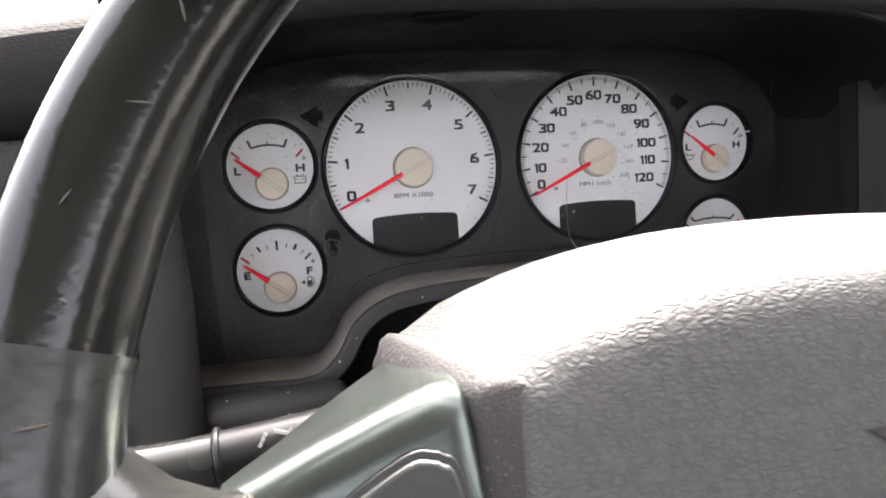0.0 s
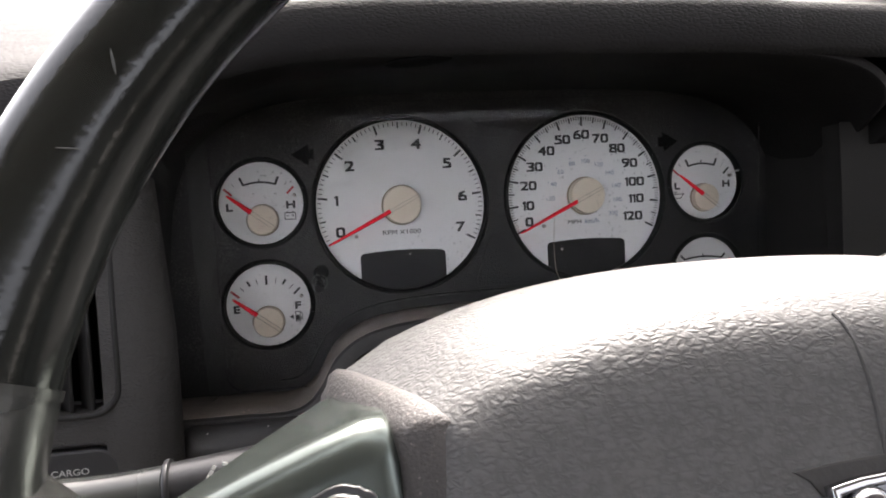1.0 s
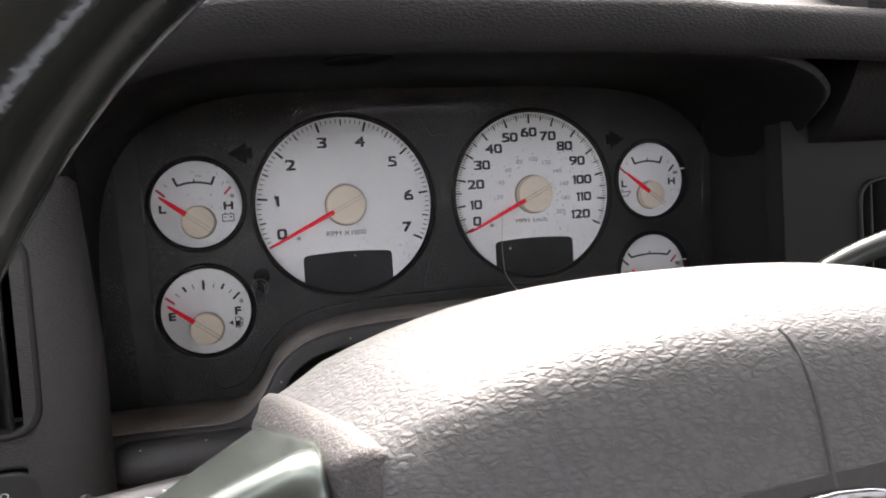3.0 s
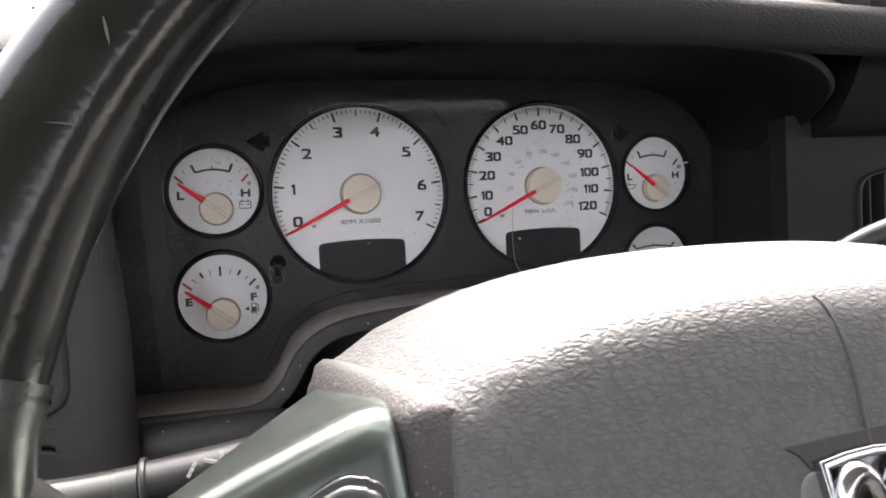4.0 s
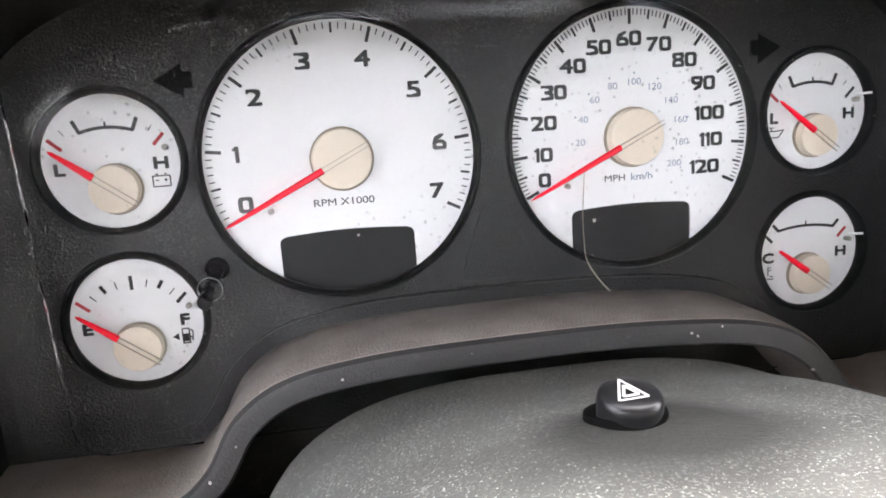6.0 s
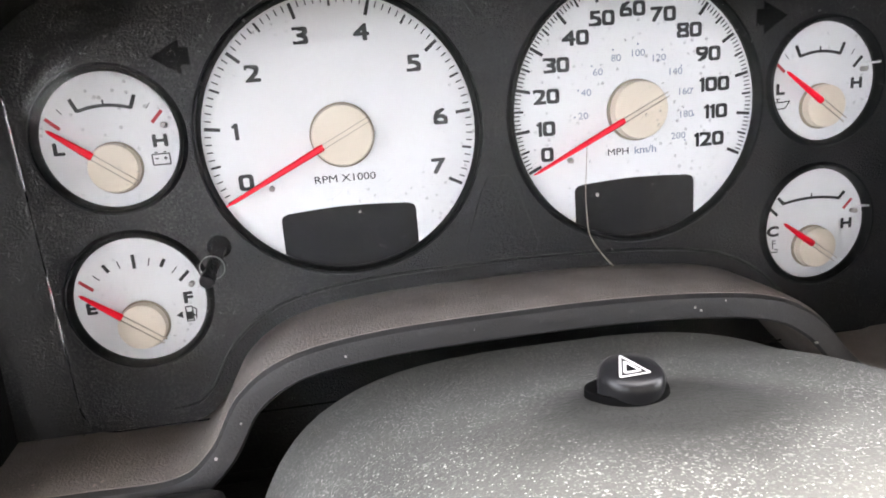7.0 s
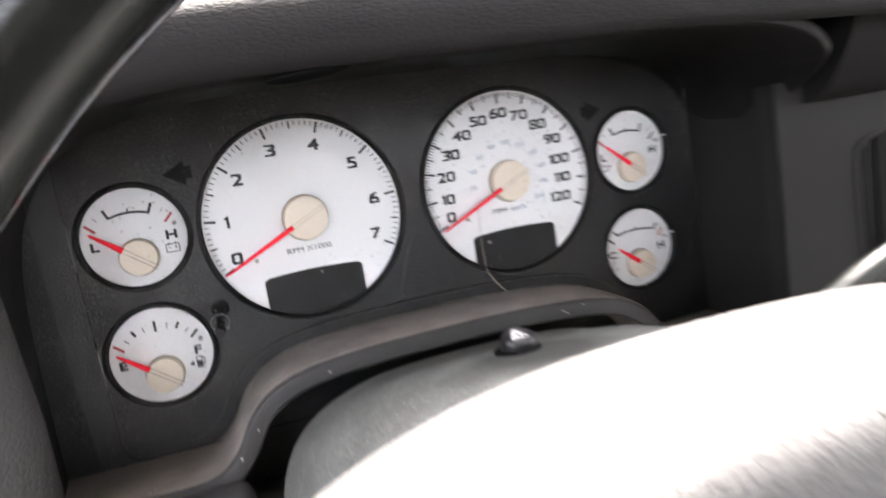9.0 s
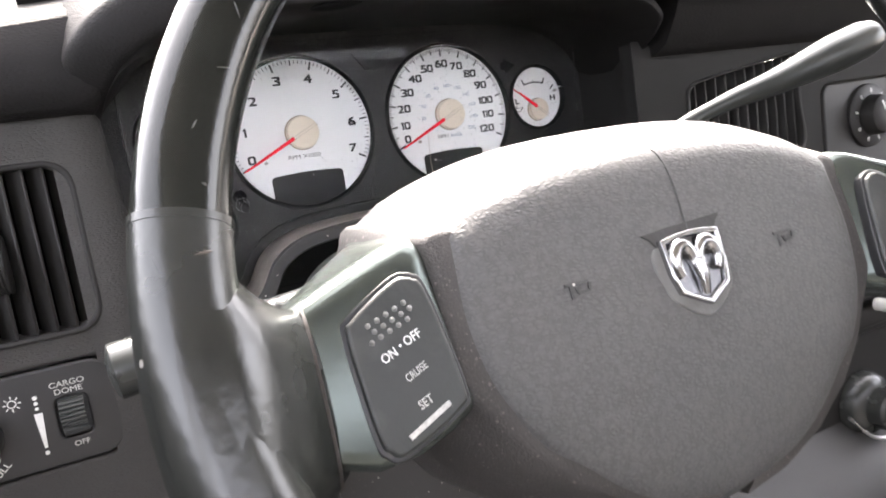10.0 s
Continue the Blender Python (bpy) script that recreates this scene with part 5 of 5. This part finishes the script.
rim_piece("rim_top", 11.5, 168.5, LEATHER, lambda a: 1.0, "glossy worn black upper rim")
rim_piece("rim_left", 169.0, 250, LEATHER_GREY, grip_swell, "worn grey-black leather grip")
rim_piece("rim_right", 290, 371, LEATHER_GREY, grip_swell, "worn grey-black leather grip")
rim_piece("rim_bottom", 250.5, 289.5, LEATHER, lambda a: 1.0, "black lower rim")
for a in (168.75, 11.25):
    rim_piece("rim_seam", a - 0.35, a + 0.35, LEATHER_GREY, lambda q: 1.05, "raised seam where the coverings meet")


SCUFF = material("scuff_pale", (0.045, 0.044, 0.043), 0.6, vary=0.5, scale=900)
SCUFF_TAN = material("scuff_tan", (0.06, 0.045, 0.038), 0.6, vary=0.5, scale=900)


def scuff(a0, b0, a1, b1, wide, mat):
    """A shallow scratch on the rim, from one place to another (angle round the wheel, angle round the rim)."""
    bm = bmesh.new()
    pts = []
    for f in np.linspace(0, 1, 12):
        a, b = radians(a0 + (a1 - a0) * f), radians(b0 + (b1 - b0) * f)
        d = Vector((math.cos(a), 0, math.sin(a)))
        swell = 1.0 if a0 < 168 else grip_swell(a)
        pts.append(d * (RIM + THICK * swell * math.cos(b)) + Vector((0, -THICK * swell * 1.08 * math.sin(b), 0)))
    tube(bm, pts, lambda f: wide * (0.25 + math.sin(math.pi * min(1, max(0, f)))), 8)
    part("scuff", bm, mat, wheel, "small scratch in the leather")


scuff(154.6, 124, 155.2, 108, 0.00017, SCUFF)
scuff(149.6, 116, 148.4, 102, 0.00022, SCUFF)
scuff(166.2, 119, 166.0, 113, 0.00030, SCUFF)
scuff(172.0, 124, 172.4, 104, 0.00030, SCUFF_TAN)
scuff(160.5, 100, 161.5, 96, 0.00020, SCUFF)


def dome(x, z):
    """How far the pad's face falls back from its middle."""
    return 0.25 * x * x + 1.3 * min(0.0, z + 0.012) ** 2


def pad_ring(y, w, mid, corner, low, r=0.004, n=14):
    """Shield outline of the centre pad at one depth: half-width w, the top falling from mid to corner."""
    half = [Vector((w * f, y, mid - (mid - corner) * (0.35 * f * f + 0.65 * f**3.2))) for f in np.linspace(0, 1, n)[:-1] * (1 - r / w)]
    half += [Vector((w - r + r * math.sin(a), y, corner - r + r * math.cos(a))) for a in np.linspace(0.25, math.pi / 2, 7)]
    side = [(w, 0.0, corner - r - 0.002), (w * 1.012, 0.0, -0.004), (w * 0.995, 0.0, -0.022), (w * 0.945, 0.0, -0.040), (w * 0.84, 0.0, -0.058), (w * 0.70, 0.0, low + 0.031), (w * 0.50, 0.0, low + 0.0145), (w * 0.27, 0.0, low + 0.0045), (0.0, 0.0, low)]
    half += [Vector((p.x, y, p.z)) for p in spline(side, 40)]
    for p in half:
        p.y += dome(p.x, p.z)
    return half + [Vector((-p.x, p.y, p.z)) for p in reversed(half[1:-1])]


PAD_WORN = material("pad_worn", (0.115, 0.114, 0.11), 0.5, grain=0.4, grain_size=700, vary=0.4, scale=120)
BADGE_WELL = material("badge_well", (0.026, 0.025, 0.024), 0.6, grain=0.4, grain_size=500, vary=0.4, scale=90)


def centre_pad():
    bm = bmesh.new()
    # from the back (towards the dash) over the rolled edge to the front
    rows = [(0.082, 0.104, 0.046, 0.026, -0.096), (0.076, 0.117, 0.0575, 0.035, -0.104), (0.066, 0.1210, 0.0632, 0.0400, -0.107), (0.056, 0.1202, 0.0638, 0.0408, -0.107), (0.045, 0.1135, 0.0606, 0.0372, -0.107), (0.033, 0.1062, 0.0532, 0.0322, -0.106), (0.0245, 0.1005, 0.0462, 0.0280, -0.105), (0.0205, 0.0980, 0.0420, 0.0256, -0.103), (0.0178, 0.0955, 0.0382, 0.0228, -0.100), (0.0162, 0.0925, 0.0330, 0.0188, -0.095)]
    rings = [pad_ring(*row) for row in rows]
    for k, y in ((0.85, 0.0156), (0.68, 0.0154), (0.5, 0.0152), (0.35, 0.0151), (0.2, 0.0150), (0.08, 0.0150)):
        rings.append([Vector((p.x * k, y + dome(p.x * k, -0.03 + (p.z + 0.03) * k), -0.03 + (p.z + 0.03) * k)) for p in rings[9]])
    loft(bm, rings)
    pad = part("centre_pad", bm, PAD, wheel, "grey grained vinyl pad with painted crease shade", 60)
    # pebbled flank on each side, sloping from the top edge down to the spoke cover
    for k in (-1, 1):
        bm = bmesh.new()
        rings = []
        rows2 = [(0.0185, 0.0962, 0.0232, 0.1010, 0.0200, 0.0010), (0.0205, 0.0984, 0.0256, 0.1065, 0.0218, 0.0045), (0.0276, 0.1030, 0.0298, 0.1112, 0.0248, 0.0120), (0.040, 0.1108, 0.0350, 0.1180, 0.0295, 0.0210), (0.056, 0.1208, 0.0404, 0.1255, 0.0345, 0.0275), (0.066, 0.1215, 0.0398, 0.1258, 0.0338, 0.0290)]
        rows2 = [tuple(p) for p in zip(*[[v.x for v in spline([(r[j], 0, 0) for r in rows2], 25)] for j in range(6)])]
        for y, xt, zt, xs, zs, e in rows2:
            mid = 0.0012 if y > 0.03 else -0.001
            ring_pts = [(xt - 0.006, zt - 0.010), (xt - 0.003, zt - 0.0008), (xt, zt - 0.0002), (xt + (xs - xt) * 0.5, zt + (zs - zt) * 0.30), (xs - 0.0012, zs + 0.0008), (xs, zs - 0.0012), (xs + mid, zs - 0.008), (xs + 0.0015, -0.030)]
            ring_pts += [(0.0985 * m + e * q, z - 0.2 * e * q) for m, z, q in ((0.93, -0.044, 1.0), (0.83, -0.060, 0.95), (0.69, -0.076, 0.75), (0.50, -0.0905, 0.45), (0.27, -0.1005, 0.2), (0.05, -0.1045, 0.0))]
            ring_pts += [(0.0985 * m - 0.012, z + 0.008) for m, z in ((0.27, -0.1015), (0.69, -0.076), (0.88, -0.052))]
            rings.append([Vector((k * x, y + dome(x, z), z)) for x, z in ring_pts])
        loft(bm, rings)
        part("pad_flank", bm, PAD_SIDE, pad, "pebbled brown-grey flank of the pad", 50)
    # tear seam from the top down to the badge
    bm = bmesh.new()
    pts = spline([(0.0012, 0.0192, 0.0400), (0.0022, 0.0174, 0.0365), (0.0034, 0.0160, 0.0280), (0.0036, 0.0154, 0.0180), (0.0028, 0.0152, 0.004)], 24)
    tube(bm, pts, 0.0006, 8, up=(1, 0, 0))
    part("tear_seam", bm, TRIM_FRONT, pad, "thin dark seam above the badge")
    # badge: plain shield in chrome, with plain curved ribs
    bx, bz = 0.0009, -0.0115
    sh = [(bx - 0.0150, bz + 0.0132), (bx - 0.0075, bz + 0.0146), (bx, bz + 0.0152), (bx + 0.0075, bz + 0.0149), (bx + 0.0149, bz + 0.0138), (bx + 0.0146, bz - 0.0008), (bx + 0.0128, bz - 0.0090), (bx + 0.0014, bz - 0.0157), (bx - 0.0120, bz - 0.0090), (bx - 0.0143, bz - 0.0008)]
    inner = [(bx + (x - bx) * 0.84, bz + (z - bz) * 0.84) for x, z in sh]
    wing = [(bx - 0.0212, bz + 0.0168), (bx - 0.010, bz + 0.0180), (bx + 0.010, bz + 0.0192), (bx + 0.0212, bz + 0.0198), (bx + 0.0175, bz + 0.0162), (bx + 0.0150, bz + 0.0120), (bx - 0.0150, bz + 0.0105), (bx - 0.0178, bz + 0.0145)]
    # a dark plate laid slightly proud of the pad, above the badge
    part("badge_recess", plate([wing], 0.0148, 0.018, 0.0004), BADGE_WELL, pad, "dark scuffed plate above the badge")
    halo = [(bx + 0.0168, bz + 0.0125), (bx + 0.0170, bz - 0.0055), (bx + 0.0128, bz - 0.0130), (bx + 0.0005, bz - 0.0200), (bx - 0.0122, bz - 0.0130), (bx - 0.0170, bz - 0.0055), (bx - 0.0168, bz + 0.0105)]
    halo = [(p.x, p.z) for p in spline([(x, 0, z) for x, z in halo + halo[:1]], 48)[:-1]]
    part("badge_seat", plate([halo], 0.0145, 0.018, 0.0008), PAD_WORN, pad, "pale worn vinyl round the badge")
    part("badge", plate([sh, inner], 0.0120, 0.017, 0.0008), CHROME, pad, "chrome shield badge")
    part("badge_field", plate([inner], 0.0138, 0.017, 0.0003), CHROME_DARK, pad)
    bm = bmesh.new()
    for k in (-1, 1):
        arc = [Vector((bx + k * (0.0062 + 0.0044 * math.cos(a)), 0.0128, bz + 0.0030 + 0.0066 * math.sin(a))) for a in np.linspace(-0.9, 3.4, 18)]
        tube(bm, arc, lambda f: 0.0020 + 0.0013 * math.sin(math.pi * f), 10, up=(0, 1, 0))
    tube(bm, [Vector((bx, 0.0130, bz + 0.003)), Vector((bx, 0.0120, bz - 0.004)), Vector((bx, 0.0132, bz - 0.011))], lambda f: 0.0036 - 0.0016 * f, 10, up=(1, 0, 0))
    part("badge_ribs", bm, CHROME, pad)
    # horn pictograms: charcoal strokes stand for the shade of the moulding
    for x in (-0.053, 0.053):
        bm = bmesh.new()
        zc = -0.0085
        for q in ((-0.006, 0.0022, 0.0045, 0.0022), (-0.0008, -0.0014, 0.0042, -0.0012), (0.0042, -0.0012, 0.005, 0.0018), (-0.0036, 0.002, -0.0036, -0.0034), (-0.0008, -0.0014, -0.0012, 0.0006)):
            stroke(bm, x + q[0], zc + q[1], x + q[2], zc + q[3], 0.0012, 0.0152 + dome(0.053, zc), 0.0006)
        part("horn_pictogram", bm, TRIM_FRONT, pad, "worn moulded horn sign, its shadow line put in as charcoal")


centre_pad()


BEAD = material("frayed_edge", (0.03, 0.024, 0.021), 0.7, grain=1.0, grain_size=900, vary=0.7, scale=300, dust=0.4, dust_size=500, dust_color=(0.3, 0.25, 0.2))


def spoke(side):
    k = side
    name = "spoke"
    # hard cover beside the pad: its top climbs towards the dash
    bm = bmesh.new()
    rings = []
    for u, yf, zf, yb, zb, z0 in ((0.1030, 0.034, 0.0180, 0.056, 0.0290, -0.036), (0.1060, 0.0265, 0.0225, 0.060, 0.0335, -0.0385), (0.1100, 0.0215, 0.0245, 0.061, 0.0350, -0.0415), (0.1160, 0.0195, 0.0232, 0.060, 0.0350, -0.0455), (0.1246, 0.0185, 0.0200, 0.057, 0.0330, -0.0495), (0.140, 0.0170, 0.0140, 0.047, 0.0235, -0.0505), (0.152, 0.0160, 0.0090, 0.038, 0.0155, -0.0465), (0.161, 0.0165, 0.0055, 0.032, 0.0100, -0.0430)):
        corners = [(yf, zf, 0.0085), (yf, z0, 0.008), (yb, z0 + 0.004, 0.004), (yb, zb, 0.004)]
        pts = []
        for c in range(4):
            y1, z1, r = corners[c]
            here = Vector((y1, z1))
            before, after = Vector(corners[c - 1][:2]) - here, Vector(corners[(c + 1) % 4][:2]) - here
            a = here + before.normalized() * min(r, before.length * 0.45)
            b = here + after.normalized() * min(r, after.length * 0.45)
            for f in np.linspace(0, 1, 7):
                p = a * (1 - f) ** 2 + here * 2 * f * (1 - f) + b * f * f
                # the inner edge leans in under the pad further down
                lean = 0.0095 * max(0.0, min(1.0, (0.0245 - p.y) / 0.058)) * max(0.0, min(1.0, (0.1246 - u) / 0.0216))
                pts.append(Vector((k * (u - lean), p.x, p.y)))
        rings.append(pts)
    loft(bm, rings)
    sp = part(name, bm, SPOKE, wheel, "grey-green satin spoke cover", 60)
    # leathered root of the spoke on the rim
    bm = bmesh.new()
    rings = []
    for u, z0, z1, t, y in ((0.1495, -0.0475, 0.0075, 0.008, 0.026), (0.1535, -0.0505, 0.0080, 0.0105, 0.0240), (0.157, -0.0540, 0.0084, 0.0126, 0.0212), (0.160, -0.058, 0.0090, 0.0145, 0.0180), (0.167, -0.070, 0.0130, 0.0168, 0.0105), (0.174, -0.082, 0.0205, 0.0176, 0.0045), (0.181, -0.092, 0.029, 0.0176, 0.0008), (0.188, -0.100, 0.037, 0.0165, 0.0)):
        mid, h = (z0 + z1) / 2, (z1 - z0) / 2
        rings.append([Vector((k * u, y - t * math.copysign(abs(math.sin(a)) ** 0.8, math.sin(a)), mid + h * math.copysign(abs(math.cos(a)) ** 0.6, math.cos(a)))) for a in np.linspace(0, 2 * math.pi, 40, endpoint=False)])
    bead = rings[1]
    loft(bm, rings)
    part("spoke_root", bm, LEATHER_GREY, wheel, "worn leather where spoke meets rim", 60)
    bm = bmesh.new()
    loft(bm, [[p + Vector((k * d, 0, 0)) for p in [Vector((q.x, 0.0235 + (q.y - 0.0235) * g, -0.020 + (q.z + 0.020) * g)) for q in bead]] for d, g in ((-0.0009, 0.96), (-0.0005, 1.045), (0.0005, 1.045), (0.0009, 0.96))])
    part("root_edge", bm, BEAD, wheel, "frayed dark edge of the leather", 60)
    # rocker switch in the spoke
    body = [(-0.1160, 0.0098), (-0.1225, 0.0098), (-0.1385, 0.0005), (-0.1418, -0.0060), (-0.1395, -0.0375), (-0.1368, -0.0440), (-0.1310, -0.0460), (-0.1105, -0.0375), (-0.1068, -0.0300), (-0.1118, 0.0040)]
    body = [(p.x, p.z) for p in spline([(x, 0, z) for x, z in body + body[:1]], 60)[:-1]]
    big = [(-0.1225 + (x + 0.1225) * 1.09, -0.0185 + (z + 0.0185) * 1.06) for x, z in body]
    part("switch_rim", plate([[(-k * x, z) for x, z in big]], 0.0166, 0.024, 0.0006), BLACK, sp)
    part("switch_face", plate([[(-k * x, z) for x, z in body]], 0.0148, 0.024, 0.0014), SWITCH, sp, "grey-green rocker face")
    return sp


left_spoke = spoke(-1)
spoke(1)


def cruise_marks():
    y = 0.0146
    for i in range(5):
        for j in range(3):
            bm = bmesh.new()
            x = -0.1344 + 0.0034 * i + (0.0017 if j == 1 else 0)
            z = -0.0032 + 0.0012 * i + (0.0006 if j == 1 else 0) - 0.0028 * j
            # the pale tone stands for light caught on each nub
            bmesh.ops.create_icosphere(bm, subdivisions=2, radius=0.0010, matrix=Matrix.Translation((x, y + 0.0003, z)))
            part("grip_dot", bm, NUB, left_spoke, "raised nub, toned pale for the light it catches")
    part("wording", lettering("ON", -0.1298, -0.0143, 0.0031, y, 0.00006, 0.85, turn=20), WHITE, left_spoke)
    part("wording", lettering("OFF", -0.1208, -0.0103, 0.0031, y, 0.00006, 0.85, turn=20), WHITE, left_spoke)
    bm = bmesh.new()
    turned(bm, [(0.0005, -y), (0.0005, -y + 0.0002)], 10, Matrix.Translation((-0.1255, 0, -0.0119)))
    part("dot", bm, WHITE, left_spoke)
    part("wording", lettering("CRUISE", -0.1222, -0.0215, 0.0026, y, 0.00002, 0.72, turn=22), FADED, left_spoke, "worn faint print")
    part("wording", lettering("SET", -0.1216, -0.0317, 0.0030, y, 0.00005, 0.8, turn=20), FADED, left_spoke)
    bm = bmesh.new()
    stroke(bm, -0.1297, -0.0412, -0.1137, -0.0340, 0.0017, y + 0.0004, 0.001)
    part("set_bar", bm, FADED, left_spoke, "pale raised bar")


cruise_marks()
